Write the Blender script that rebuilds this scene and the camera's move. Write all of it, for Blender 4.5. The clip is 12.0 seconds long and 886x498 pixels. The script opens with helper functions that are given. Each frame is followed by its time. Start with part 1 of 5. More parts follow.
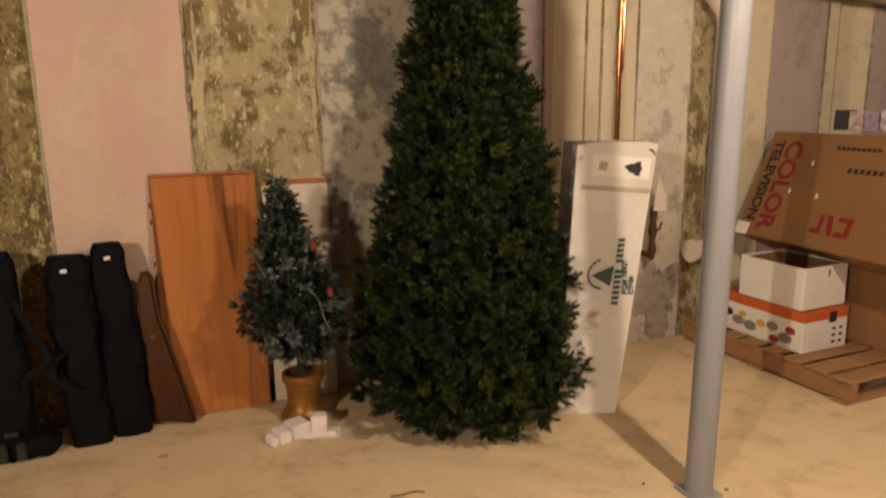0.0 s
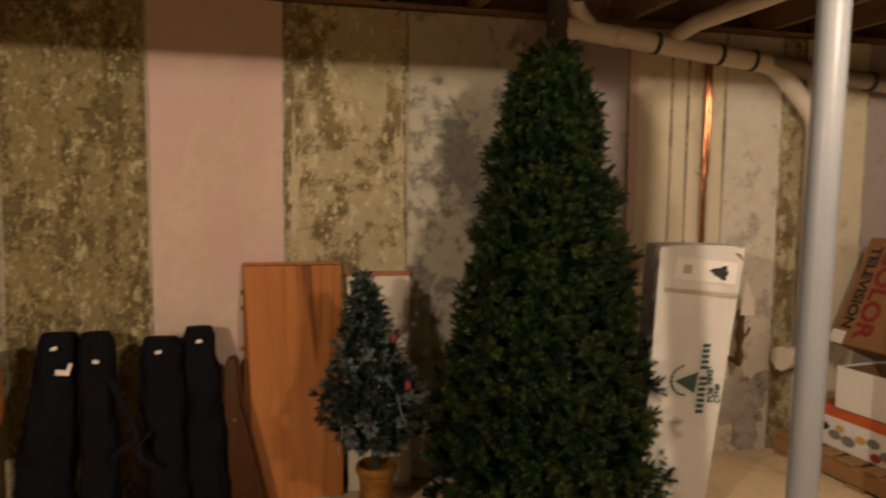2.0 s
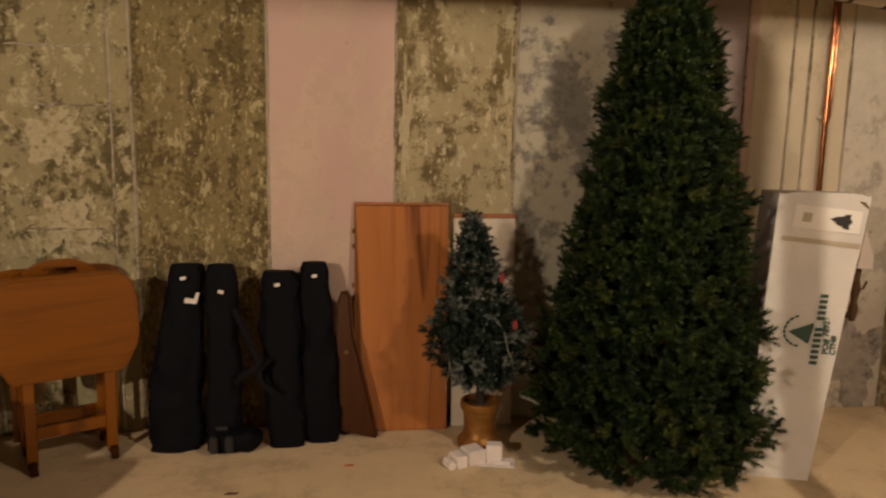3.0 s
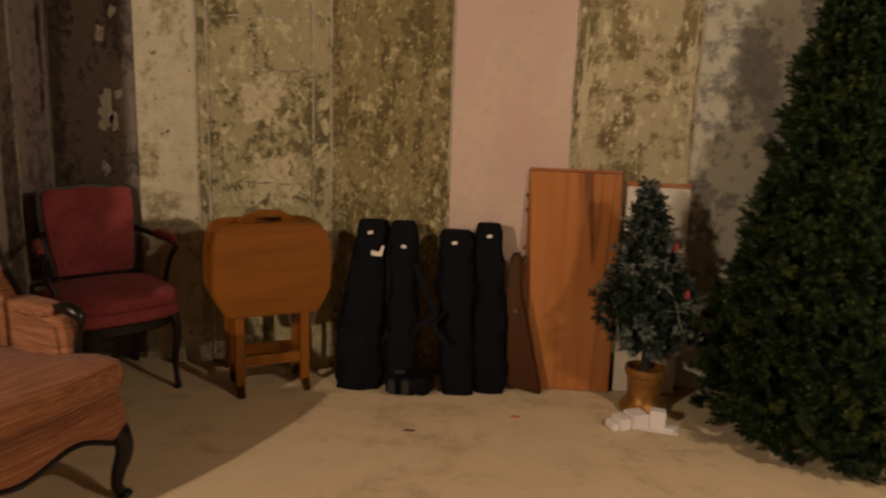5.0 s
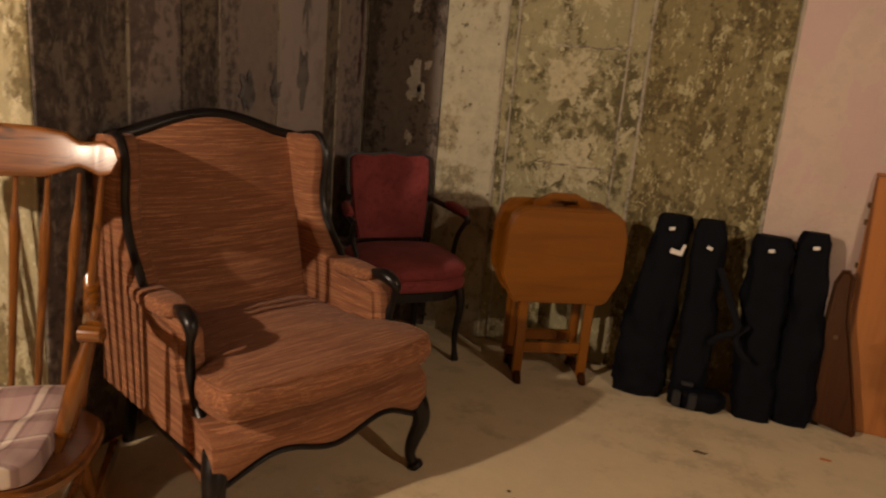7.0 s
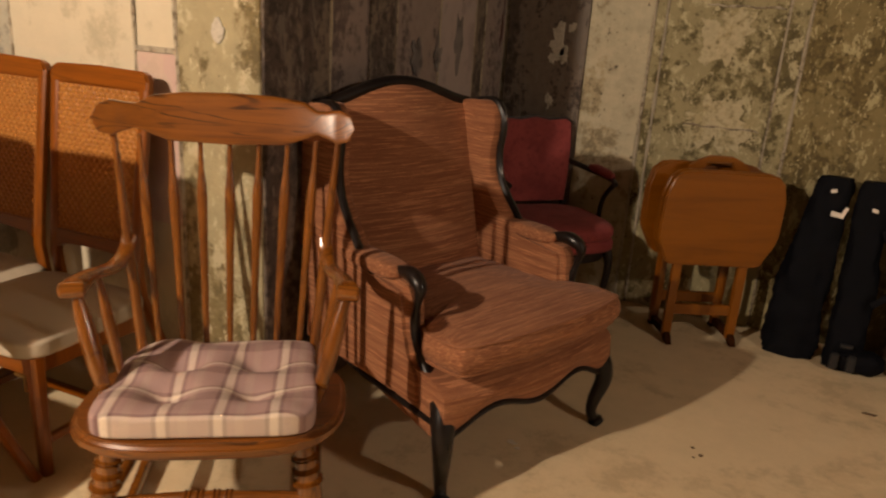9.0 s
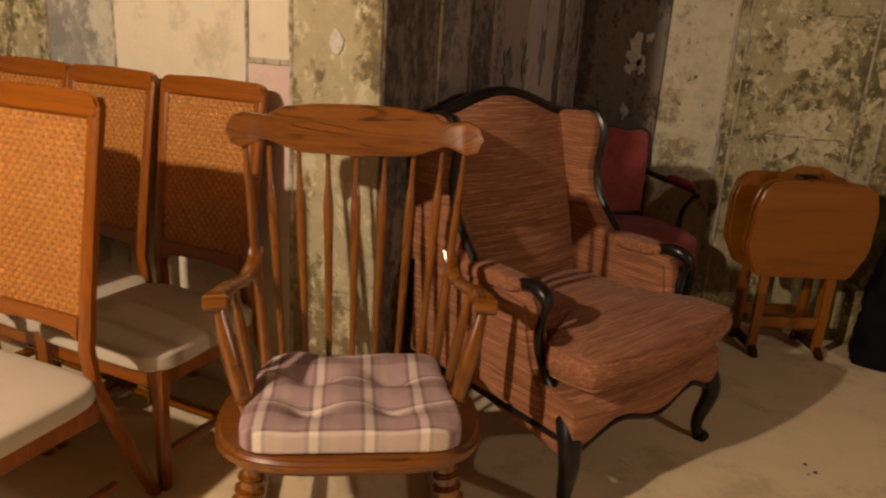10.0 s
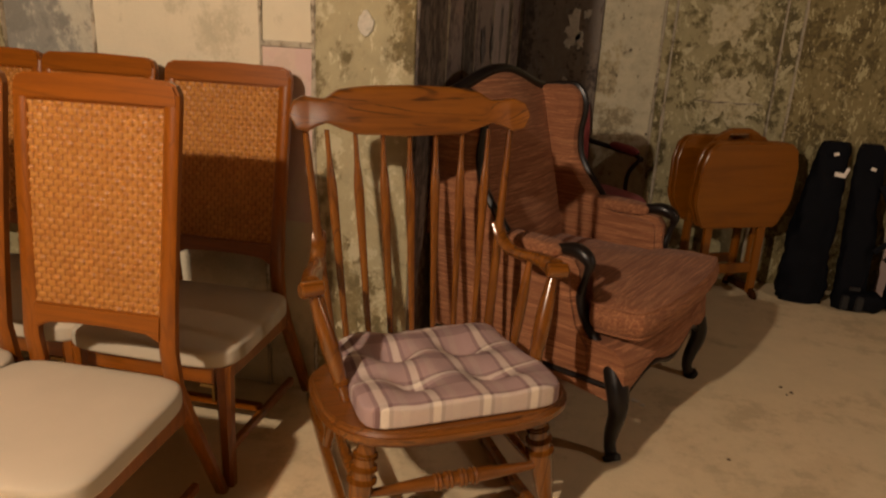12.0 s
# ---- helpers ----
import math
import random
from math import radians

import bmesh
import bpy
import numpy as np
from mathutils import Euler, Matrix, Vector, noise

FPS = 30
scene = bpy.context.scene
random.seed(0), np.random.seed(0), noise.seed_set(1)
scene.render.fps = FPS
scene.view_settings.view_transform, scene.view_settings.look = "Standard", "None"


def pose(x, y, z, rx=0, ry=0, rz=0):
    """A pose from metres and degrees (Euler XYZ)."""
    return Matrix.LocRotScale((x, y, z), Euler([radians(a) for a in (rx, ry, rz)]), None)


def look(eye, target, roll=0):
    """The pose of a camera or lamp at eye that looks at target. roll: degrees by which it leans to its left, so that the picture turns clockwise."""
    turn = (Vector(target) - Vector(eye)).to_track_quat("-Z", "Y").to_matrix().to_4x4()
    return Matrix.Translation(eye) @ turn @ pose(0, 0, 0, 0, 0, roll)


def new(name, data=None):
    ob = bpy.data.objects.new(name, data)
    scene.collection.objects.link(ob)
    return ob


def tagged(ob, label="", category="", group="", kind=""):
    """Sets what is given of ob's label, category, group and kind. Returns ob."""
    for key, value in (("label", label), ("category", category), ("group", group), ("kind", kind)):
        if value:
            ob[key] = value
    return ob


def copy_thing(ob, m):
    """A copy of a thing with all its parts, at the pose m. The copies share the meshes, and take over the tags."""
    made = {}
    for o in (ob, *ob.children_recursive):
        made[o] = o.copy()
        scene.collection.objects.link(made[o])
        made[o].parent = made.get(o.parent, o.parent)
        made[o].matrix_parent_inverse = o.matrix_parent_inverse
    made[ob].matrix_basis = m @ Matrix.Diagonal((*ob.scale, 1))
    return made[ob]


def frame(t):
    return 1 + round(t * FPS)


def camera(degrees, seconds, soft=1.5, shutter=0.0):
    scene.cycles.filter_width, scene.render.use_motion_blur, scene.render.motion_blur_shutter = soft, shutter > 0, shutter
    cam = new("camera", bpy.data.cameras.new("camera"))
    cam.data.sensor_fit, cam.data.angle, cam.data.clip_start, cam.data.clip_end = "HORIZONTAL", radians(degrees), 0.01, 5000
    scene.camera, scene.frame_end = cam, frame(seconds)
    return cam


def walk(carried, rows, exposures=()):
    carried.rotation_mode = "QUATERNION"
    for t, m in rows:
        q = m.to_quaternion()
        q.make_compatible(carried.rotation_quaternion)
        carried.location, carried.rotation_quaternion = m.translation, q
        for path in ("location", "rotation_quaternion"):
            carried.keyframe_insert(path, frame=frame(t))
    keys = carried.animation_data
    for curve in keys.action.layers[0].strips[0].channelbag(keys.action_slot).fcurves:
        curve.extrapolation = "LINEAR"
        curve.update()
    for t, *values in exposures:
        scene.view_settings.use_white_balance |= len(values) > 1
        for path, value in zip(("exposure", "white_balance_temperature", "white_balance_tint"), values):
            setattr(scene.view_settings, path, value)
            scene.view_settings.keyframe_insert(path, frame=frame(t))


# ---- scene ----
cam = camera(63.7, 12.0, soft=2.1, shutter=0.5)
PATH = [
    (0, (0.177, 0.307, 1.357), (0.856, 2.144, 0.952), -0.7),
    (0.5, (0.183, 0.297, 1.377), (0.862, 2.159, 1.104), -0.8),
    (1, (0.192, 0.295, 1.414), (0.849, 2.173, 1.215), -0.7),
    (1.5, (0.186, 0.288, 1.41), (0.829, 2.175, 1.258), -0.1),
    (2, (0.152, 0.285, 1.402), (0.638, 2.218, 1.237), 0.6),
    (2.5, (0.093, 0.284, 1.376), (0.433, 2.239, 1.123), 1.7),
    (3, (0.007, 0.274, 1.348), (0.284, 2.232, 1.053), 1.2),
    (3.5, (-0.033, 0.248, 1.321), (0.127, 2.22, 1.028), 2.6),
    (5.3, (-0.203, 0.143, 1.339), (-0.407, 2.09, 0.929), 2.3),
    (5.5, (-0.254, 0.148, 1.338), (-0.532, 2.084, 0.916), 2.6),
    (6, (-0.359, 0.239, 1.347), (-0.822, 2.128, 0.881), 2.2),
    (6.5, (-0.458, 0.274, 1.33), (-1.052, 2.127, 0.87), 4.2),
    (6.7, (-0.466, 0.269, 1.328), (-1.116, 2.102, 0.859), 4.7),
    (8.3, (-0.765, 0.127, 1.304), (-1.541, 1.879, 0.728), 4.9),
    (8.5, (-0.794, 0.102, 1.308), (-1.596, 1.833, 0.707), 5.1),
    (9, (-0.893, 0.0, 1.316), (-1.701, 1.728, 0.715), 3.9),
    (9.5, (-1.021, -0.08, 1.31), (-1.869, 1.638, 0.735), 4.1),
    (10, (-1.183, -0.119, 1.294), (-2.028, 1.6, 0.719), 3.6),
    (10.5, (-1.309, -0.2, 1.297), (-2.149, 1.53, 0.751), 4.9),
    (11, (-1.419, -0.294, 1.3), (-2.133, 1.489, 0.739), 4.3),
    (11.5, (-1.542, -0.378, 1.295), (-2.101, 1.462, 0.746), 2.4),
    (12, (-1.675, -0.397, 1.276), (-2.131, 1.452, 0.664), 2.9),
]
walk(cam, [(t, look(eye, target, roll)) for t, eye, target, roll in PATH],
     exposures=[(0, 0.22), (0.6, 0.12), (1.2, -0.08), (1.5, -0.14), (2.5, -0.18), (3.5, -0.14), (5.3, -0.3), (6.5, -0.32), (8.5, -0.27), (9.5, -0.36), (10.5, -0.6), (11, -0.72), (12, -0.78)])

# ---- light ----
world = bpy.data.worlds.new("world")
scene.world = world
world.use_nodes = True
world.node_tree.nodes["Background"].inputs[0].default_value = (1.0, 0.8, 0.6, 1)
world.node_tree.nodes["Background"].inputs[1].default_value = 0.012


def bulb(name, x, y, z, watts, colour=(1.0, 0.79, 0.60), size=0.045):
    data = bpy.data.lights.new(name, "POINT")
    data.energy, data.color, data.shadow_soft_size = watts, colour, size
    ob = new(name, data)
    ob.location = (x, y, z)
    return ob


bulb("bulb_west", -2.88, -1.15, 2.21, 475)
bulb("bulb_middle", 1.70, 0.97, 2.14, 120)
bulb("bulb_east", 4.3, 0.2, 2.14, 62)


# ---- mesh helpers ----
def part(name, bm, material, parent=None, label="", smooth=False):
    """Links a bmesh as one mesh object."""
    me = bpy.data.meshes.new(name)
    bm.to_mesh(me)
    bm.free()
    if smooth:
        me.polygons.foreach_set("use_smooth", [True] * len(me.polygons))
        me.set_sharp_from_angle(angle=radians(40))
    me.materials.append(material)
    ob = new(name, me)
    ob.parent = parent
    if label:
        ob["label"] = label
    return ob


def thing(name, m, label, category, group="", kind=""):
    ob = new(name)
    ob.empty_display_size = 0.1
    ob.matrix_world = m
    return tagged(ob, label, category, group, kind)


def box(sx, sy, sz, at=(0, 0, 0), bevel=0.0, turn=None, bm=None, seg=1):
    """A box whose base centre is at `at`; turn: a rotation matrix about that point."""
    bm = bm or bmesh.new()
    r = bmesh.ops.create_cube(bm, size=1.0)
    vs = r["verts"]
    m = Matrix.Translation(at) @ (turn.to_4x4() if turn else Matrix()) @ Matrix.Translation((0, 0, sz / 2)) @ Matrix.Diagonal((sx, sy, sz, 1))
    bmesh.ops.transform(bm, matrix=m, verts=vs)
    if bevel:
        es = list({e for v in vs for e in v.link_edges})
        bmesh.ops.bevel(bm, geom=es, offset=bevel, segments=seg, affect="EDGES", clamp_overlap=True)
    return bm


def span(a, b, bevel=0.0, bm=None):
    """A box from corner a to corner b."""
    return box(b[0] - a[0], b[1] - a[1], b[2] - a[2], ((a[0] + b[0]) / 2, (a[1] + b[1]) / 2, a[2]), bevel, bm=bm)


def loft(loops, bm=None, cap=True, closed=True):
    """Skins a list of loops of equal length."""
    bm = bm or bmesh.new()
    rows = [[bm.verts.new(p) for p in loop] for loop in loops]
    n = len(rows[0])
    for a, b in zip(rows, rows[1:]):
        for i in range(n if closed else n - 1):
            j = (i + 1) % n
            bm.faces.new((a[i], a[j], b[j], b[i]))
    if cap and closed:
        bm.faces.new(rows[0][::-1])
        bm.faces.new(rows[-1])
    bmesh.ops.recalc_face_normals(bm, faces=bm.faces[:])
    return bm


def tube(points, radii, seg=10, bm=None, flat=1.0):
    """A round bar along points with its own radius at each; flat: squash across."""
    points = [Vector(p) for p in points]
    if not hasattr(radii, "__len__"):
        radii = [radii] * len(points)
    loops = []
    ref = None
    for i, p in enumerate(points):
        d = (points[min(i + 1, len(points) - 1)] - points[max(i - 1, 0)]).normalized()
        if ref is None:
            ref = Vector((1, 0, 0)) if abs(d.x) < 0.8 else Vector((0, 1, 0))
        side = d.cross(ref).normalized()
        ref = side.cross(d).normalized()
        loops.append([p + (ref * math.cos(k * math.tau / seg) + side * math.sin(k * math.tau / seg) * flat) * radii[i] for k in range(seg)])
    return loft(loops, bm)


def lathe(profile, at=(0, 0, 0), seg=24, bm=None):
    """Turns (radius, height) pairs about the z axis."""
    loops = [[(at[0] + r * math.cos(k * math.tau / seg), at[1] + r * math.sin(k * math.tau / seg), at[2] + z) for k in range(seg)] for r, z in profile]
    return loft(loops, bm)


def spline(ctrl, n=8):
    """Smooth points through the control points."""
    pts = [Vector(c) for c in ctrl]
    pts = [2 * pts[0] - pts[1]] + pts + [2 * pts[-1] - pts[-2]]
    out = []
    for i in range(1, len(pts) - 2):
        a, b, c, d = pts[i - 1:i + 3]
        for k in range(n):
            t = k / n
            out.append(0.5 * ((2 * b) + (c - a) * t + (2 * a - 5 * b + 4 * c - d) * t * t + (3 * b - a - 3 * c + d) * t ** 3))
    return out + [pts[-2]]


def slab(outline, thick, axis="y", bevel=0.004, seg=2, bm=None):
    """An outline of (across, up) pairs, given a thickness along an axis, with eased edges."""
    bm = bm or bmesh.new()
    put = {"y": lambda a, b, t: (a, t, b), "x": lambda a, b, t: (t, a, b), "z": lambda a, b, t: (a, b, t)}[axis]
    f = [bm.verts.new(put(a, b, -thick / 2)) for a, b in outline]
    g = [bm.verts.new(put(a, b, thick / 2)) for a, b in outline]
    n = len(f)
    faces = [bm.faces.new(f), bm.faces.new(g[::-1])]
    for i in range(n):
        j = (i + 1) % n
        faces.append(bm.faces.new((f[j], f[i], g[i], g[j])))
    bmesh.ops.recalc_face_normals(bm, faces=faces)
    if bevel:
        rim = [e for face in faces[:2] for e in face.edges]
        bmesh.ops.bevel(bm, geom=rim, offset=bevel, segments=seg, affect="EDGES", clamp_overlap=True)
    return bm


def pillow(sx, sy, sz, power=4.0, n=14, at=(0, 0, 0), crown=0.0, wave=0.0, bm=None):
    """A stuffed block: a rounded box with soft faces."""
    bm = bm or bmesh.new()
    r = bmesh.ops.create_cube(bm, size=2.0)
    es = list({e for v in r["verts"] for e in v.link_edges})
    bmesh.ops.subdivide_edges(bm, edges=es, cuts=n, use_grid_fill=True)
    for v in bm.verts:
        if v.tag:
            continue
        v.tag = True
        x, y, z = v.co
        k = (abs(x) ** power + abs(y) ** power + abs(z) ** power) ** (1 / power)
        x, y, z = x / k, y / k, z / k
        swell = 1 + crown * (1 - x * x) * (1 - y * y)
        w = wave * noise.noise(Vector((x * 2.3, y * 2.3, z * 2.0)))
        v.co = (at[0] + x * sx / 2 * (1 + w), at[1] + y * sy / 2 * (1 + w), at[2] + sz / 2 + z * sz / 2 * swell + w * sz)
    return bm


def turned(m, bm):
    bmesh.ops.transform(bm, matrix=m, verts=bm.verts[:])
    return bm


# ---- materials ----
def nodes_of(name):
    m = bpy.data.materials.new(name)
    m.use_nodes = True
    t = m.node_tree
    return m, t, t.nodes["Principled BSDF"]


def link(t, a, b):
    t.links.new(a, b)


def noise_node(t, vec, scale, detail=6.0, rough=0.6, dist=0.0):
    n = t.nodes.new("ShaderNodeTexNoise")
    n.inputs["Scale"].default_value, n.inputs["Detail"].default_value = scale, detail
    n.inputs["Roughness"].default_value, n.inputs["Distortion"].default_value = rough, dist
    link(t, vec, n.inputs["Vector"])
    return n.outputs["Fac"]


def coords(t, scale=(1, 1, 1), shift=(0, 0, 0), turn=(0, 0, 0)):
    c, m = t.nodes.new("ShaderNodeTexCoord"), t.nodes.new("ShaderNodeMapping")
    m.inputs["Scale"].default_value, m.inputs["Location"].default_value, m.inputs["Rotation"].default_value = scale, shift, turn
    link(t, c.outputs["Object"], m.inputs["Vector"])
    return m.outputs["Vector"]


def ramp(t, fac, stops):
    r = t.nodes.new("ShaderNodeValToRGB")
    e = r.color_ramp.elements
    e[0].position, e[0].color = stops[0][0], (*stops[0][1], 1)
    e[1].position, e[1].color = stops[-1][0], (*stops[-1][1], 1)
    for p, c in stops[1:-1]:
        e.new(p).color = (*c, 1)
    link(t, fac, r.inputs["Fac"])
    return r.outputs["Color"]


def mix(t, a, b, fac, kind="MIX"):
    n = t.nodes.new("ShaderNodeMix")
    n.data_type, n.blend_type = "RGBA", kind
    for sock, v in ((n.inputs[6], a), (n.inputs[7], b), (n.inputs[0], fac)):
        if hasattr(v, "is_linked"):
            link(t, v, sock)
        elif hasattr(v, "__len__"):
            sock.default_value = (*v, 1)
        else:
            sock.default_value = v
    return n.outputs[2]


def level(t, fac, lo, hi, to=1.0):
    n = t.nodes.new("ShaderNodeMapRange")
    n.inputs[1].default_value, n.inputs[2].default_value, n.inputs[4].default_value = lo, hi, to
    link(t, fac, n.inputs[0])
    return n.outputs[0]


def math_node(t, op, a, b=None):
    n = t.nodes.new("ShaderNodeMath")
    n.operation = op
    for sock, v in zip(n.inputs, (a, b)):
        if v is None:
            continue
        if hasattr(v, "is_linked"):
            link(t, v, sock)
        else:
            sock.default_value = v
    return n.outputs[0]


def bump(t, bsdf, height, strength=0.3, dist=0.01):
    b = t.nodes.new("ShaderNodeBump")
    b.inputs["Strength"].default_value, b.inputs["Distance"].default_value = strength, dist
    link(t, height, b.inputs["Height"])
    link(t, b.outputs["Normal"], bsdf.inputs["Normal"])


def tint(c, k):
    return tuple(min(1.0, v * k) for v in c)


def plain(name, colour, rough=0.6, metal=0.0, vary=0.18, scale=9.0, fine=90.0, relief=0.08, coat=0.0, gloss=0.5):
    """A surface of one colour with soft blotches, fine grain and slight relief."""
    m, t, b = nodes_of(name)
    v = coords(t)
    big, small = noise_node(t, v, scale), noise_node(t, v, fine, 3)
    c = ramp(t, big, [(0.3, tint(colour, 1 - vary)), (0.7, tint(colour, 1 + vary))])
    link(t, mix(t, c, tint(colour, 1 - 1.3 * vary), level(t, small, 0.5, 0.8, 0.5)), b.inputs["Base Color"])
    link(t, level(t, big, 0.2, 0.8, 1.0), b.inputs["Roughness"])
    r = t.nodes.new("ShaderNodeMapRange")
    r.inputs[3].default_value, r.inputs[4].default_value = max(0.02, rough - 0.08), min(1.0, rough + 0.1)
    link(t, big, r.inputs[0])
    link(t, r.outputs[0], b.inputs["Roughness"])
    b.inputs["Metallic"].default_value = metal
    b.inputs["Coat Weight"].default_value = coat
    b.inputs["Specular IOR Level"].default_value = gloss
    if relief:
        bump(t, b, small, relief, 0.004)
    return m


def concrete(name, base, stain, dark, cover=0.5, pits=0.3, streak=1.0, scale=3.0, seed=0.0, relief=0.35, patch=None, grime=1.0):
    """Poured concrete: a base, blotchy stains over it, dark pits and upright streaks."""
    m, t, b = nodes_of(name)
    v = coords(t, (1, 1, streak), (seed, seed * 0.7, seed * 0.3))
    w = coords(t, (1, 1, 1), (seed * 1.3, 0, seed))
    big = noise_node(t, v, scale, 9, 0.68, 0.6)
    mid = noise_node(t, w, scale * 5, 8, 0.7)
    fine = noise_node(t, w, 70, 4)
    spots = noise_node(t, v, 34, 5, 0.65)
    lo = 0.64 - 0.28 * cover
    ragged = math_node(t, "ADD", big, math_node(t, "MULTIPLY", math_node(t, "SUBTRACT", mid, 0.5), 0.5))
    c = mix(t, base, tint(base, 1 - 0.2 * grime), level(t, mid, 0.38, 0.62))
    c = mix(t, c, stain, level(t, ragged, lo, lo + 0.06))
    c = mix(t, c, tint(stain, 0.55), math_node(t, "MULTIPLY", level(t, mid, 0.5, 0.58, grime), level(t, ragged, lo - 0.02, lo + 0.1)))
    if patch:
        flakes = noise_node(t, coords(t, (1, 1, streak * 1.4), (seed * 2.1, 0, seed)), scale * 2.6, 8, 0.74, 0.5)
        c = mix(t, c, patch, level(t, flakes, 0.565, 0.60, 0.9))
        crumbs = noise_node(t, v, scale * 11, 5, 0.7)
        c = mix(t, c, tint(patch, 1.12), level(t, crumbs, 0.585, 0.625, 0.85))
    c = mix(t, c, dark, level(t, spots, 0.72 - 0.2 * pits, 0.78 - 0.2 * pits, 0.85))
    c = mix(t, c, tint(base, 1.15), level(t, fine, 0.62, 0.8, 0.35))
    link(t, c, b.inputs["Base Color"])
    b.inputs["Roughness"].default_value = 0.88
    h = math_node(t, "ADD", math_node(t, "MULTIPLY", mid, 0.7), math_node(t, "MULTIPLY", fine, 0.3))
    h = math_node(t, "SUBTRACT", h, level(t, spots, 0.72 - 0.2 * pits, 0.78 - 0.2 * pits, 0.35))
    bump(t, b, h, min(1.0, relief * 1.5), 0.014)
    return m


def wood(name, light, dark, along="z", rough=0.35, coat=0.3, fine=60.0, rings=0.5, sheen=0.25, gloss=0.5, lines=0.0):
    """Sawn and finished wood with its grain along an axis of the part."""
    m, t, b = nodes_of(name)
    fine = fine * 2.0
    k = {"x": (0.07, 1, 1), "y": (1, 0.07, 1), "z": (1, 1, 0.07)}[along]
    v = coords(t, k)
    info = t.nodes.new("ShaderNodeObjectInfo")
    g1 = noise_node(t, v, fine, 6, 0.6, 0.4)
    g2 = noise_node(t, v, fine * 0.22, 4, 0.55, 1.4)
    pores = noise_node(t, v, fine * 4, 3, 0.7)
    c = ramp(t, g2, [(0.28, dark), (0.46, tuple((2 * a + d) / 3 for a, d in zip(light, dark))), (0.66, light)])
    c = mix(t, c, tint(dark, 0.75), level(t, g1, 0.52, 0.72, rings))
    c = mix(t, c, tint(dark, 0.45), level(t, pores, 0.62, 0.75, 0.45))
    c = mix(t, c, tint(light, 1.1), math_node(t, "MULTIPLY", info.outputs["Random"], 0.12))
    if lines:
        # cathedral figure: thin dark lines along the contours of a long, slow noise
        slow = noise_node(t, v, fine * 0.11, 2, 0.4, 0.8)
        wave = math_node(t, "SINE", math_node(t, "MULTIPLY", slow, 52.0))
        c = mix(t, c, tint(dark, 0.5), math_node(t, "MULTIPLY", level(t, wave, 0.72, 0.98, lines), level(t, g2, 0.40, 0.55)))
    link(t, c, b.inputs["Base Color"])
    b.inputs["Specular IOR Level"].default_value = gloss
    b.inputs["Roughness"].default_value, b.inputs["Coat Weight"].default_value, b.inputs["Coat Roughness"].default_value = rough, coat, sheen
    bump(t, b, math_node(t, "ADD", g1, pores), 0.05, 0.002)
    return m


def woven(name, light, dark, along=(1.0, 1.0, 14.0), scale=26.0, thread=420.0, rough=0.9, fleck=0.4):
    """Upholstery with slubby threads."""
    m, t, b = nodes_of(name)
    v = coords(t, along)
    s = noise_node(t, v, scale * 0.35, 3, 0.6)
    f = noise_node(t, coords(t, tuple(a * 3 for a in along)), scale, 3, 0.6)
    w = noise_node(t, coords(t), thread, 2)
    c = ramp(t, s, [(0.36, dark), (0.48, tuple(0.4 * a + 0.6 * d for a, d in zip(light, dark))), (0.62, light)])
    c = mix(t, c, tint(dark, 0.7), level(t, f, 0.52, 0.7, 0.6))
    c = mix(t, c, tint(light, 1.2), level(t, w, 0.55, 0.75, fleck))
    link(t, c, b.inputs["Base Color"])
    b.inputs["Roughness"].default_value = rough
    b.inputs["Sheen Weight"].default_value = 0.04
    b.inputs["Specular IOR Level"].default_value = 0.2
    bump(t, b, math_node(t, "ADD", f, w), 0.3, 0.003)
    return m

def slub(name, light, dark, across, rough=0.92):
    """Upholstery with long uneven yarns running one way; across: how fast it changes along each axis."""
    m, t, b = nodes_of(name)
    wide = noise_node(t, coords(t, tuple(a * 95.0 if a >= 1 else 3.5 for a in across)), 1.0, 2, 0.5)
    thin = noise_node(t, coords(t, tuple(a * 210.0 if a >= 1 else 7.0 for a in across), (3, 1, 2)), 1.0, 3, 0.6)
    slow = noise_node(t, coords(t, tuple(a * 18.0 if a >= 1 else 1.0 for a in across), (7, 5, 1)), 1.0, 2, 0.5)
    thread = noise_node(t, coords(t), 260, 3)
    c = ramp(t, wide, [(0.34, dark), (0.5, tuple(0.45 * a + 0.55 * d for a, d in zip(light, dark))), (0.68, light)])
    c = mix(t, c, tint(dark, 0.8), level(t, slow, 0.45, 0.65, 0.12))
    c = mix(t, c, tint(light, 1.65), level(t, thin, 0.55, 0.61, 0.65))
    c = mix(t, c, tint(dark, 0.65), level(t, thread, 0.45, 0.62, 0.5))
    link(t, c, b.inputs["Base Color"])
    b.inputs["Roughness"].default_value = rough
    b.inputs["Sheen Weight"].default_value = 0.05
    b.inputs["Specular IOR Level"].default_value = 0.2
    bump(t, b, math_node(t, "ADD", thin, thread), 0.35, 0.003)
    return m


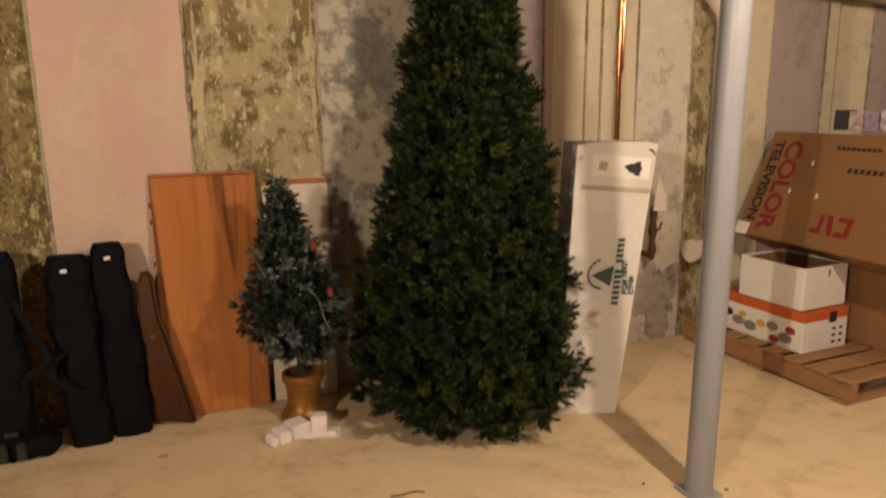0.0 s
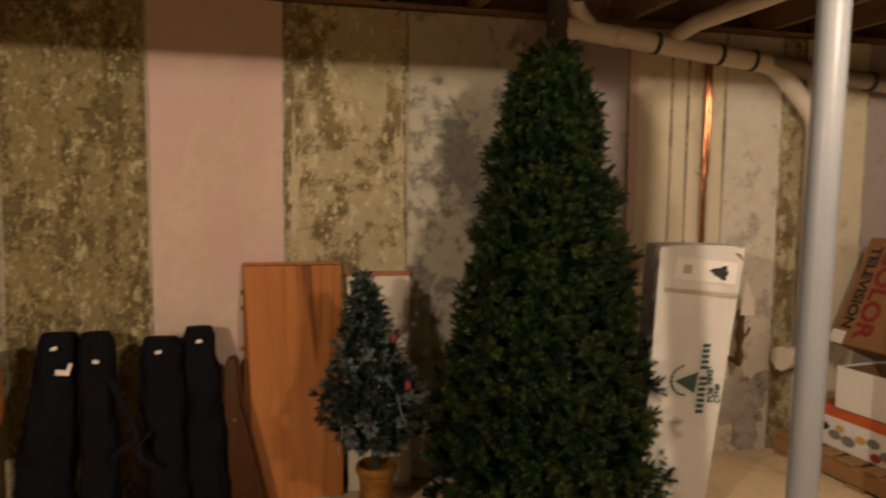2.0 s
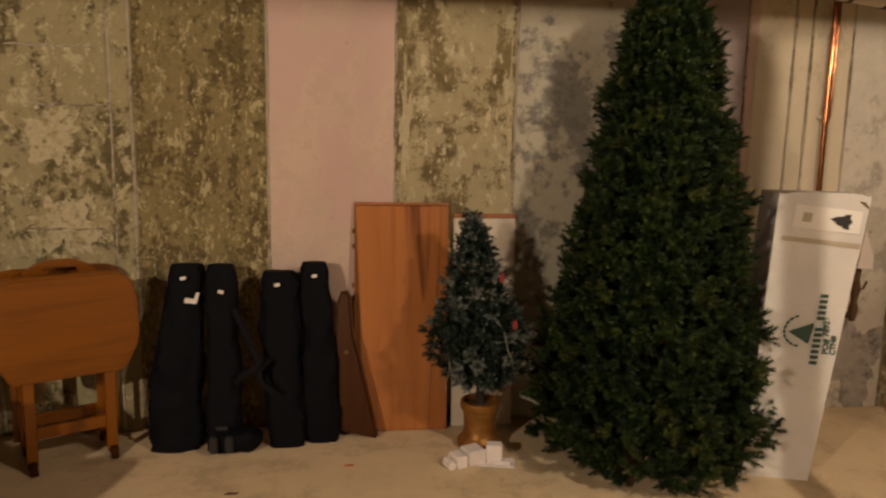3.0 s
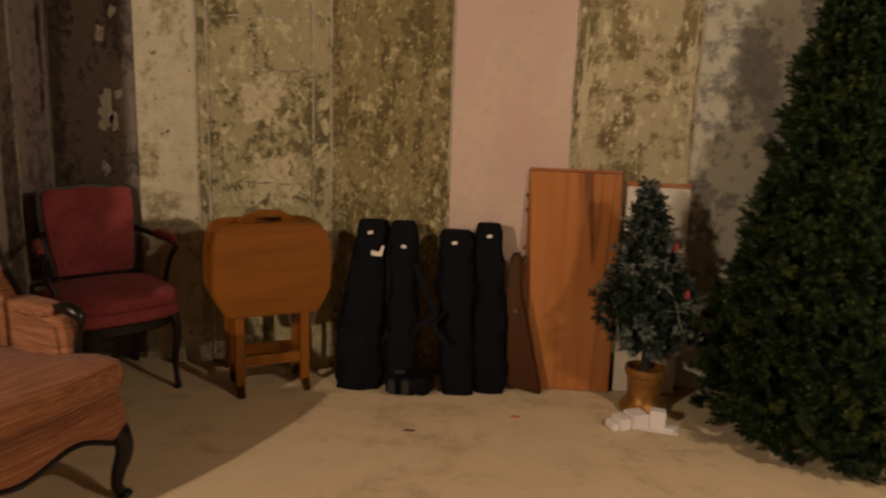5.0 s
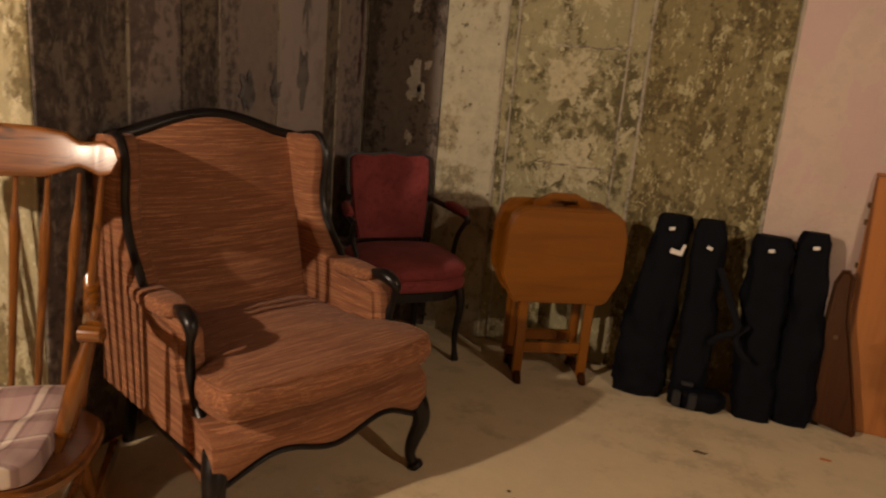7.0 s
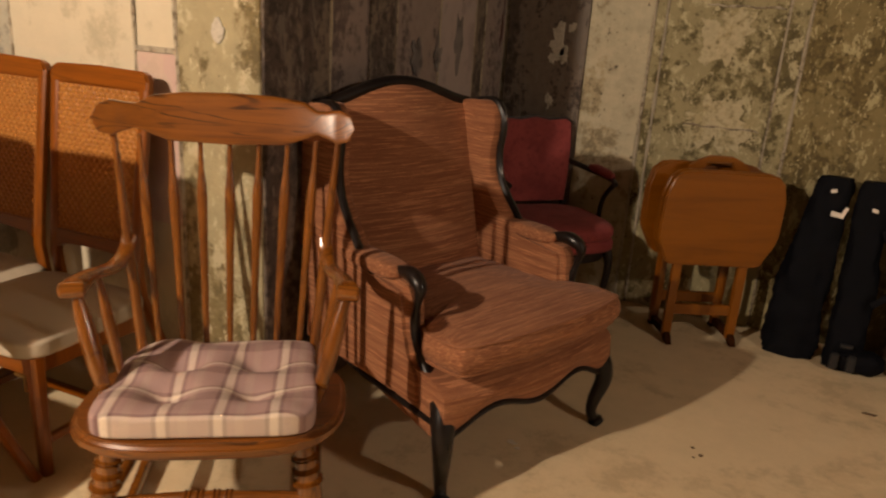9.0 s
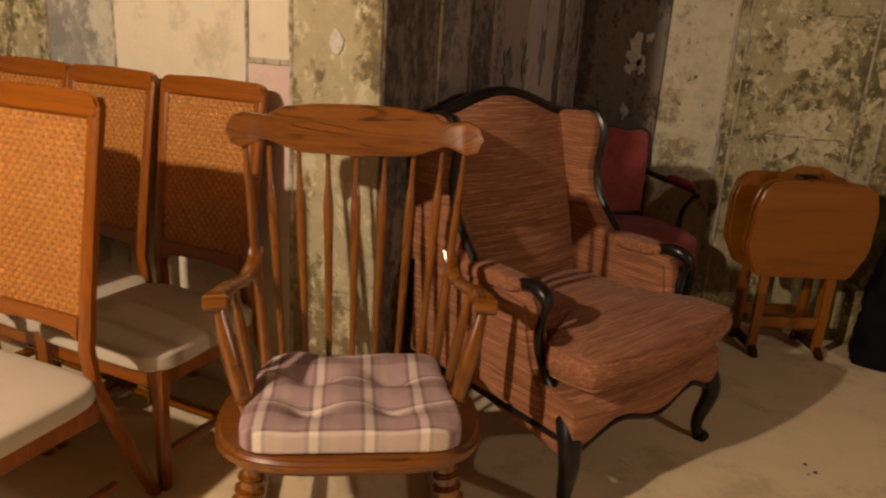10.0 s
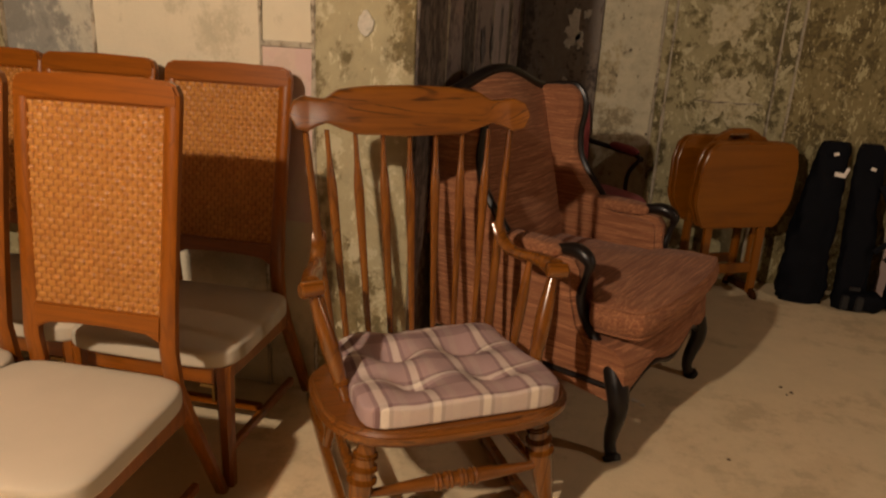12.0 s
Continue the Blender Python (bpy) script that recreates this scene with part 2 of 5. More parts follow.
WALL_PINK = concrete("pink_concrete", (0.55, 0.39, 0.335), (0.565, 0.43, 0.34), (0.22, 0.14, 0.10), 0.5, 0.20, 0.8, 1.5, 1.0, 0.3, None, 0.18)
WALL_OLIVE = concrete("olive_stained_concrete", (0.24, 0.188, 0.080), (0.135, 0.100, 0.036), (0.055, 0.040, 0.016), 0.55, 0.2, 0.4, 6.0, 3.0, 0.6, (0.46, 0.395, 0.21), 0.8)
WALL_OLIVE2 = concrete("mottled_olive_concrete", (0.40, 0.34, 0.195), (0.195, 0.148, 0.064), (0.08, 0.062, 0.034), 0.55, 0.24, 0.5, 2.7, 7.7, 0.55, (0.50, 0.44, 0.28), 0.7)
WALL_PALE = concrete("pale_scaled_concrete", (0.335, 0.285, 0.150), (0.135, 0.108, 0.044), (0.06, 0.046, 0.022), 0.5, 0.22, 0.6, 3.4, 12.4, 0.5, (0.47, 0.41, 0.245), 0.8)
WALL_CREAM = concrete("cream_concrete", (0.60, 0.525, 0.375), (0.50, 0.435, 0.30), (0.12, 0.09, 0.05), 0.3, -0.03, 0.8, 2.0, 5.5, 0.15, None, 0.25)
WALL_SPOTTED = concrete("black_spotted_cream_concrete", (0.50, 0.44, 0.30), (0.39, 0.32, 0.19), (0.06, 0.045, 0.028), 0.4, 0.5, 0.7, 3.0, 9.1, 0.35)
WALL_GREY = concrete("grey_green_concrete", (0.45, 0.41, 0.31), (0.24, 0.225, 0.185), (0.12, 0.11, 0.09), 0.5, 0.1, 0.6, 2.4, 15.0, 0.3, None, 0.5)
WALL_POCKED = concrete("pocked_white_concrete", (0.60, 0.555, 0.455), (0.47, 0.43, 0.355), (0.17, 0.15, 0.11), 0.4, 0.32, 0.5, 2.6, 18.0, 0.35, None, 0.5)
WALL_MAUVE = concrete("mauve_concrete", (0.36, 0.295, 0.275), (0.31, 0.25, 0.235), (0.2, 0.16, 0.14), 0.4, -0.02, 0.7, 2.2, 21.0, 0.15, None, 0.3)
# mottled and streaked; the low base tones also hold the return's shade
WALL_SHADED = concrete("shade_darkened_concrete", (0.185, 0.143, 0.108), (0.085, 0.063, 0.050), (0.03, 0.022, 0.02), 0.6, 0.2, 0.22, 4.6, 24.0, 0.4, (0.17, 0.14, 0.115))
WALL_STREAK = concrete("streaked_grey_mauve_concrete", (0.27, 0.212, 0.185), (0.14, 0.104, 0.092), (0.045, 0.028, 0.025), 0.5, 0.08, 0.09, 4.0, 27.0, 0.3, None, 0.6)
WALL_PLAIN = concrete("plain_concrete", (0.40, 0.36, 0.29), (0.31, 0.27, 0.20), (0.12, 0.10, 0.08), 0.4, 0.1, 0.6, 1.6, 30.0, 0.3)
SEAM = concrete("seam_concrete", (0.43, 0.37, 0.27), (0.25, 0.20, 0.13), (0.10, 0.08, 0.05), 0.5, 0.3, 0.3, 5.0, 33.0, 0.6)
FLOOR = concrete("floor_concrete", (0.66, 0.525, 0.325), (0.60, 0.47, 0.285), (0.36, 0.26, 0.15), 0.35, 0.05, 1.0, 1.3, 40.0, 0.18, None, 0.4)
JOIST = wood("rough_joist_wood", (0.27, 0.165, 0.085), (0.15, 0.085, 0.043), "y", 0.8, 0.0, 40, 0.4)
STEEL_GREY = plain("grey_painted_steel", (0.235, 0.25, 0.27), 0.40, 0.0, 0.05, 5, 140, 0.03, 0.05)
BEAM = plain("dark_beam_paint", (0.075, 0.065, 0.06), 0.6, 0.0, 0.2)
PVC = plain("white_pvc", (0.62, 0.55, 0.46), 0.38, 0.0, 0.08, 7)
PVC_DARK = plain("darker_grey_pvc", (0.27, 0.225, 0.18), 0.6, 0.0, 0.15, 7)
RUBBER = plain("black_rubber", (0.02, 0.02, 0.02), 0.6, 0.0, 0.2)
COPPER = plain("bright_copper", (0.42, 0.17, 0.075), 0.15, 1.0, 0.15, 14)
BRASS_OLD = plain("tarnished_brass", (0.13, 0.075, 0.035), 0.5, 0.7, 0.35, 40)

# ---- structure ----
N_Y, W_X, S_Y, TOP = 3.57, -2.295, 1.68, 2.22
floor = part("floor", span((-8.4, -7.4, -0.12), (9.2, 3.9, 0.0)), FLOOR)
tagged(floor, "tan poured concrete basement floor", "floor", kind="structure")


def wall(name, a, b, label, material=None):
    ob = part(name, span(a, b), material or WALL_PLAIN)
    return tagged(ob, label, "wall", kind="structure")


wall_north = wall("wall_north", (-2.545, N_Y + 0.014, 0), (9.2, N_Y + 0.26, TOP), "poured concrete foundation wall with stained form panels")
wall_west = wall("wall_west", (W_X - 0.25, S_Y + 0.014, 0), (W_X - 0.014, N_Y + 0.012, TOP), "streaked concrete foundation wall return, colour darkened for its shade")
wall_jog = wall("wall_jog", (-8.4, S_Y + 0.012, 0), (W_X - 0.252, S_Y + 0.26, TOP), "cream and olive concrete foundation wall")
wall("wall_south", (-8.4, -7.4, 0), (9.2, -7.2, TOP), "plain concrete foundation wall")
wall("wall_east", (9.0, -7.198, 0), (9.2, N_Y + 0.012, TOP), "plain concrete foundation wall")
wall("wall_far_west", (-8.4, -7.198, 0), (-8.2, S_Y + 0.01, TOP), "plain concrete foundation wall")


def form_panels(parent, edges, materials, place, proud):
    """Panels left by the wall forms, side by side, each at its own depth."""
    for (a, b), material, d in zip(zip(edges, edges[1:]), materials, proud):
        part("panel", place(a + 0.002, b - 0.002, d), material, parent)


N_EDGES = (-2.28, -1.86, -1.555, -0.985, -0.9, -0.325, 0.243, 0.80, 1.365, 1.93, 1.975, 2.17, 2.265, 2.48, 2.83, 2.965, 3.375, 3.78, 3.865, 4.14, 4.75, 5.35, 6.0, 8.98)
# first panel, up to -1.86, has the corner's cast shadow in its colour
N_MATS = (WALL_SHADED, WALL_SPOTTED, WALL_PALE, WALL_PALE, WALL_OLIVE, WALL_PINK, WALL_OLIVE2, WALL_GREY, WALL_MAUVE, WALL_PINK, WALL_CREAM, WALL_CREAM, WALL_CREAM, WALL_POCKED, WALL_OLIVE2, WALL_CREAM, WALL_MAUVE, WALL_CREAM, WALL_CREAM, WALL_MAUVE, WALL_CREAM, WALL_PINK, WALL_PLAIN)
N_PROUD = (0.0, 0.003, -0.003, 0.004, 0.0, 0.003, -0.002, 0.002, 0.0, 0.006, 0.0, -0.004, 0.002, 0.0, -0.005, 0.003, 0.0, 0.005, 0.0, 0.003, 0.0, 0.002, 0.0)
form_panels(wall_north, N_EDGES, N_MATS, lambda a, b, d: span((a, N_Y - d, 0), (b, N_Y + 0.012, TOP), 0.003), N_PROUD)
W_EDGES = (1.684, 2.02, 2.26, 2.45, 2.82, 3.18, 3.30, 3.555)
# return turned from the west bulb: its shade is painted into these panels
W_MATS = (WALL_SHADED, WALL_STREAK, WALL_SHADED, WALL_STREAK, WALL_MAUVE, WALL_SHADED, WALL_STREAK)
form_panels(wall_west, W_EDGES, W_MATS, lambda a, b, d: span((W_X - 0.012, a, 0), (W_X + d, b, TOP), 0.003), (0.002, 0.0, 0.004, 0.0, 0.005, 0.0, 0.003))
S_EDGES = (-8.19, -5.4, -4.8, -4.26, -3.76, -3.40, -2.80, -2.623, -2.30)
S_MATS = (WALL_PLAIN, WALL_CREAM, WALL_OLIVE2, WALL_PALE, WALL_GREY, WALL_CREAM, WALL_CREAM, WALL_OLIVE2)
form_panels(wall_jog, S_EDGES, S_MATS, lambda a, b, d: span((a, S_Y - d, 0), (b, S_Y + 0.010, TOP), 0.003), (0, 0.003, 0, 0.004, 0, 0.003, -0.003, 0.002))


def seams(parent, places, along, w=0.016, d=0.007):
    """Ridges of cement squeezed out between the forms."""
    for k, p in enumerate(places):
        rnd = random.Random(k)
        loops = []
        for i in range(25):
            z = 0.002 + (TOP - 0.004) * i / 24
            a, h = w * rnd.uniform(0.6, 1.3), d * rnd.uniform(0.5, 1.3)
            prof = ((-a / 2, 0.0), (-a / 4, -h), (a / 4, -h * 0.9), (a / 2, 0.0))
            loops.append([(p + u, N_Y - 0.001 + v, z) if along == "n" else ((p + u, S_Y - 0.001 + v, z) if along == "s" else (W_X + 0.001 - v, p + u, z)) for u, v in prof])
        part("seam", loft(loops), SEAM, parent)


seams(wall_north, (-1.555, -1.50, -0.985, -0.9, -0.325, 0.243, 0.80, 1.365, 1.93, 2.17, 2.265, 2.48, 2.83, 2.965, 3.375, 3.78, 3.865, 4.14), "n")
seams(wall_west, (2.02, 2.45, 2.82, 3.18, 3.30), "w", 0.014, 0.005)
seams(wall_jog, (-2.623, -2.80, -3.40, -3.76, -4.26), "s")


def blot(name, parent, place, r, seed, material, stretch=1.0, thick=0.003, n=26, rough=0.45):
    """A thin ragged patch on a wall; place turns (across, up) into a point."""
    outline = []
    for k in range(n):
        a = k * math.tau / n
        q = r * (1 + rough * noise.noise(Vector((math.cos(a) * 1.8 + seed, math.sin(a) * 1.8, seed))) + 0.5 * rough * noise.noise(Vector((math.cos(a) * 6, math.sin(a) * 6 + seed, 3))))
        outline.append((q * math.cos(a), q * math.sin(a) * stretch))
    bm = bmesh.new()
    f = [bm.verts.new(place(a, b, 0.0)) for a, b in outline]
    g = [bm.verts.new(place(a * 0.93, b * 0.93, thick)) for a, b in outline]
    for i in range(n):
        j = (i + 1) % n
        bm.faces.new((f[i], f[j], g[j], g[i]))
    bm.faces.new(g)
    bmesh.ops.recalc_face_normals(bm, faces=bm.faces[:])
    return part(name, bm, material, parent)


CHALK = concrete("chalky_white_scale", (0.58, 0.53, 0.43), (0.50, 0.45, 0.35), (0.2, 0.16, 0.1), 0.4, 0.05, 1.0, 8.0, 50.0, 0.3)
DAMP = concrete("damp_grey_patch", (0.20, 0.175, 0.165), (0.14, 0.12, 0.115), (0.07, 0.06, 0.055), 0.5, 0.1, 0.6, 4.0, 53.0, 0.3)
RUST = concrete("rust_red_stain", (0.085, 0.028, 0.02), (0.05, 0.018, 0.014), (0.03, 0.012, 0.01), 0.5, 0.1, 0.4, 8.0, 56.0, 0.3)


def on_north(x, z, d=0.004):
    return lambda a, b, t: (x + a, N_Y - d - t, z + b)


def on_jog(x, z, d=0.005):
    return lambda a, b, t: (x + a, S_Y - d - t, z + b)


def on_west(y, z, d=0.006):
    return lambda a, b, t: (W_X + d + t, y + a, z + b)


blot("scale_patch", wall_jog, on_jog(-2.455, 1.255), 0.026, 2.0, CHALK, 1.4, 0.003, 26, 0.25)
blot("scale_patch", wall_jog, on_jog(-2.41, 1.42), 0.018, 5.0, CHALK, 1.0)
part("pink_patch", span((-2.795, S_Y - 0.0015, 0.62), (-2.628, S_Y + 0.002, 1.172), 0.0005), WALL_PINK, wall_jog)
part("patch_ledge", span((-2.80, S_Y - 0.006, 1.172), (-2.623, S_Y + 0.002, 1.19), 0.002), SEAM, wall_jog)
for x, z, r, q, sd in ((-2.01, 1.27, 0.035, 2.1, 1.0), (-1.97, 1.21, 0.028, 1.4, 4.0), (-2.03, 1.19, 0.018, 1.5, 6.0), (-2.02, 0.98, 0.02, 1.8, 9.0), (-1.94, 1.34, 0.018, 1.2, 11.0), (-2.02, 1.62, 0.022, 1.5, 13.0), (-1.96, 1.72, 0.016, 2.0, 17.0)):
    blot("scale_patch", wall_north, on_north(x, z, 0.001), r, sd, CHALK, q, 0.003, 26, 0.9)
for y, z, r, q, sd in ((3.515, 1.62, 0.022, 7.0, 3.0), (3.51, 1.30, 0.016, 5.0, 8.0)):
    blot("rust_streak", wall_west, on_west(y, z, 0.0035), r, sd, RUST, q, 0.001, 30, 0.8)
for y, z, r, q, sd in ((2.80, 1.20, 0.035, 2.0, 2.0), (3.0, 1.22, 0.045, 2.2, 5.0), (2.62, 1.18, 0.05, 1.5, 7.0), (3.02, 1.6, 0.03, 5.0, 8.0)):
    blot("damp_patch", wall_west, on_west(y, z, 0.0055), r, sd, DAMP, q, 0.001, 26, 0.9)
DAMP_PALE = concrete("faint_damp_patch", (0.40, 0.365, 0.315), (0.30, 0.27, 0.235), (0.15, 0.13, 0.11), 0.5, 0.2, 0.6, 4.0, 57.0, 0.3)
blot("damp_patch", wall_north, on_north(2.66, 0.25, 0.001), 0.17, 3.0, DAMP_PALE, 1.3, 0.001, 64, 0.7)
PALE_SCALE = concrete("pale_lime_scale", (0.50, 0.43, 0.265), (0.40, 0.335, 0.18), (0.12, 0.09, 0.05), 0.4, 0.2, 0.6, 6.0, 63.0, 0.4)
for x, z, r, q, sd in ((0.285, 1.45, 0.024, 14.0, 2.0), (0.775, 1.45, 0.012, 24.0, 6.0), (-1.22, 1.34, 0.10, 1.1, 11.0), (-1.20, 0.95, 0.13, 0.9, 12.0)):
    blot("lime_scale", wall_north, on_north(x, z, 0.0015 if x > -1 else 0.0), r, sd, PALE_SCALE, q, 0.0012, 64, 1.0)
for z, x0, x1 in ((1.475, -1.33, -1.0), (1.72, -1.40, -1.05), (0.94, -1.35, -1.02)):
    part("lift_line", tube([(x0 + (x1 - x0) * k / 8, N_Y + 0.002, z + 0.004 * math.sin(k * 2.1)) for k in range(9)], [0.003, 0.006, 0.005, 0.007, 0.004, 0.006, 0.005, 0.007, 0.003], 6), SEAM, wall_north)

# joists, subfloor and sill plate in one ceiling
bm = span((-8.4, -7.4, 2.50), (9.2, 3.83, 2.53))
for k in range(42):
    x = -8.2 + 0.406 * k
    span((x - 0.019, -7.4, 2.262), (x + 0.019, 3.79, 2.498), bm=bm)
span((-8.4, 3.60, 2.222), (9.2, 3.80, 2.26), bm=bm)
span((-8.4, 3.795, 2.262), (9.2, 3.83, 2.498), bm=bm)
ceiling = part("ceiling", bm, JOIST)
tagged(ceiling, "open ceiling of dark rough wooden joists", "ceiling", kind="structure")
for y0, y1, name in ((2.05, 2.23, "ceiling_beam"),):
    bm = span((-2.2, y0, 2.045), (8.98, y1, 2.06))
    span((-2.2, y0, 2.243), (8.98, y1, 2.258), bm=bm)
    span((-2.2, (y0 + y1) / 2 - 0.006, 2.061), (8.98, (y0 + y1) / 2 + 0.006, 2.242), bm=bm)
    beam = part(name, bm, BEAM)
    tagged(beam, "dark steel I-beam under the joists", "beam", kind="structure")

# steel post
post = thing("support_post", pose(1.80, 2.14, 0), "grey painted round steel support post on the floor", "post")
part("shaft", tube([(0, 0, 0.008), (0.016, 0, 1.0), (0.03, 0, 2.03)], 0.0475, 32), STEEL_GREY, post, smooth=True)
part("base_plate", box(0.12, 0.12, 0.008, (0, 0, 0), 0.002), STEEL_GREY, post)
part("top_plate", box(0.2, 0.16, 0.012, (0.03, 0, 2.032), 0.002), STEEL_GREY, post)

# ---- pipes ----
drain = thing("drain_pipe", pose(0, 0, 0), "white plastic drain pipe hung along the wall under the joists", "pipe")
slope = lambda x: 2.155 - 0.098 * (x - 1.6)
part("main_run", tube([(1.44, 3.44, slope(1.44)), (2.62, 3.44, slope(2.62))], 0.048, 18), PVC, drain, smooth=True)
# far run and far branch are a darker grey than the main run
part("far_run", tube([(2.62, 3.44, slope(2.62)), (6.9, 3.44, slope(6.9))], 0.044, 18), PVC_DARK, drain, smooth=True)
part("riser", tube(spline([(1.66, 3.44, slope(1.66)), (1.56, 3.42, 2.26), (1.50, 3.30, 2.36), (1.44, 3.0, 2.42)], 6), 0.042, 16), PVC, drain, smooth=True)
part("elbow", tube(spline([(2.60, 3.44, slope(2.60)), (2.70, 3.45, slope(2.64) - 0.03), (2.88, 3.47, 1.87), (2.96, 3.48, 1.77), (2.97, 3.48, 1.62)], 6), 0.046, 18), PVC, drain, smooth=True)
part("downpipe", tube([(2.97, 3.48, 1.64), (2.97, 3.48, 0.50)], 0.046, 18), PVC, drain, smooth=True)
part("tee", tube([(2.955, 3.48, 0.53), (2.82, 3.46, 0.53)], 0.055, 18), PVC, drain, smooth=True)
part("cleanout_cap", tube([(2.82, 3.46, 0.53), (2.80, 3.458, 0.53)], 0.064, 18), PVC, drain, smooth=True)
part("branch", tube([(2.10, 3.44, slope(2.1) + 0.05), (2.12, 3.3, 2.19), (2.16, 1.0, 2.19), (2.16, -1.0, 2.19)], 0.038, 16), PVC, drain, smooth=True)
part("far_branch", tube(spline([(3.55, 3.42, slope(3.55)), (3.62, 3.3, 2.08), (3.66, 3.0, 2.17), (3.66, 1.4, 2.19)], 6), 0.036, 14), PVC_DARK, drain, smooth=True)
for x in (1.50, 1.78, 1.99, 2.34, 2.53, 3.25, 3.47, 3.80):
    part("coupling_band", tube([(x - 0.011, 3.44, slope(x - 0.011)), (x + 0.011, 3.44, slope(x + 0.011))], 0.053, 18), RUBBER if x not in (1.78,) else PVC, drain, smooth=True)

stack = thing("vent_stack", pose(1.475, 3.43, 0), "dark iron vent pipe rising into the joists", "pipe")
part("pipe", tube([(0, 0, 2.10), (0, 0, 2.498)], 0.05, 16), BEAM, stack, smooth=True)
copper = thing("copper_pipe", pose(0, 0, 0), "shiny copper water pipe running up the wall", "pipe")
part("pipe", tube([(2.345, 3.53, 1.02), (2.345, 3.53, 2.06)], 0.014, 14), COPPER, copper, smooth=True)
part("second_pipe", tube([(2.372, 3.54, 1.5), (2.372, 3.54, 2.06)], 0.006, 8), COPPER, copper, smooth=True)
for z in (1.48, 1.53):
    part("coupling", tube([(2.345, 3.53, z), (2.345, 3.53, z + 0.03)], 0.0175, 14), COPPER, copper, smooth=True)
part("clip", box(0.07, 0.02, 0.014, (2.352, 3.552, 1.50), 0.002), PVC, copper)
valve = thing("valve", pose(2.555, 3.47, 0), "tarnished brass pipe valve with a white paper tag", "valve")
part("stem", tube([(0, 0, 0.50), (0, 0, 0.56), (0, 0, 0.60), (0, 0, 0.66), (0.0, 0, 0.72), (0, 0, 0.76), (0, 0, 0.80)], [0.014, 0.024, 0.014, 0.025, 0.015, 0.020, 0.012], 12), BRASS_OLD, valve, smooth=True)
part("lever", tube([(0, -0.01, 0.66), (0.025, -0.025, 0.67), (0.035, -0.03, 0.71)], 0.006, 8), BRASS_OLD, valve, smooth=True)
part("stub", tube([(0, 0, 0.52), (0, 0.05, 0.52), (0, 0.1, 0.52)], 0.016, 10), BRASS_OLD, valve, smooth=True)
PAPER = plain("white_paper", (0.75, 0.68, 0.60), 0.8, 0.0, 0.06)
part("paper_tag", turned(Matrix.Translation((0, -0.035, 0)), slab([(-0.03, 0.775), (0.058, 0.772), (0.05, 0.845), (0.0, 0.96), (-0.012, 0.90)], 0.003, "y", 0)), PAPER, valve)

# ---- the corner with the chairs ----
CHAIR_WOOD = wood("honey_chair_wood", (0.235, 0.064, 0.002), (0.125, 0.030, 0.001), "z", 0.30, 0.2, 60, 0.4, 0.3, 0.38, 0.35)
CHAIR_WOOD_X = wood("honey_chair_wood_across", (0.235, 0.064, 0.002), (0.125, 0.030, 0.001), "x", 0.30, 0.2, 60, 0.4, 0.3, 0.38, 0.35)
SEAT_CLOTH = plain("beige_seat_cloth", (0.46, 0.395, 0.295), 0.9, 0.0, 0.05, 5, 700, 0.12, 0.0, 0.2)
BRASS = plain("brass_bracket", (0.30, 0.19, 0.065), 0.5, 1.0, 0.2, 30)
ROCKER_WOOD = wood("oak_rocker_wood", (0.215, 0.070, 0.007), (0.080, 0.022, 0.003), "z", 0.25, 1.0, 46, 0.5, 0.16, 0.45, 0.5)
ROCKER_WOOD_X = wood("oak_rocker_wood_across", (0.215, 0.070, 0.007), (0.10, 0.028, 0.003), "x", 0.32, 0.6, 60, 0.4, 0.30, 0.45, 0.95)
BLACK_WOOD = plain("black_lacquered_wood", (0.010, 0.007, 0.006), 0.30, 0.0, 0.3, 20, 120, 0.04, 0.0, 0.35)
WING_CLOTH = slub("rust_slub_upholstery", (0.33, 0.145, 0.068), (0.215, 0.080, 0.037), (0, 0, 1))
WING_TOP = slub("rust_slub_upholstery_lengthwise", (0.33, 0.145, 0.068), (0.215, 0.080, 0.037), (0, 1, 1))
RED_CLOTH = woven("dusky_red_velvet", (0.285, 0.055, 0.052), (0.19, 0.033, 0.033), (1, 1, 1), 14, 500, 0.75)
TRAY_WOOD = wood("amber_tray_wood", (0.215, 0.067, 0.002), (0.135, 0.038, 0.001), "x", 0.30, 0.12, 30, 0.12, 0.15, 0.45, 0.0)
TRAY_LEG = wood("amber_leg_wood", (0.215, 0.067, 0.002), (0.135, 0.038, 0.001), "z", 0.30, 0.12, 30, 0.3, 0.15, 0.45, 0.12)


CW, CH = 0.0255, 0.0150


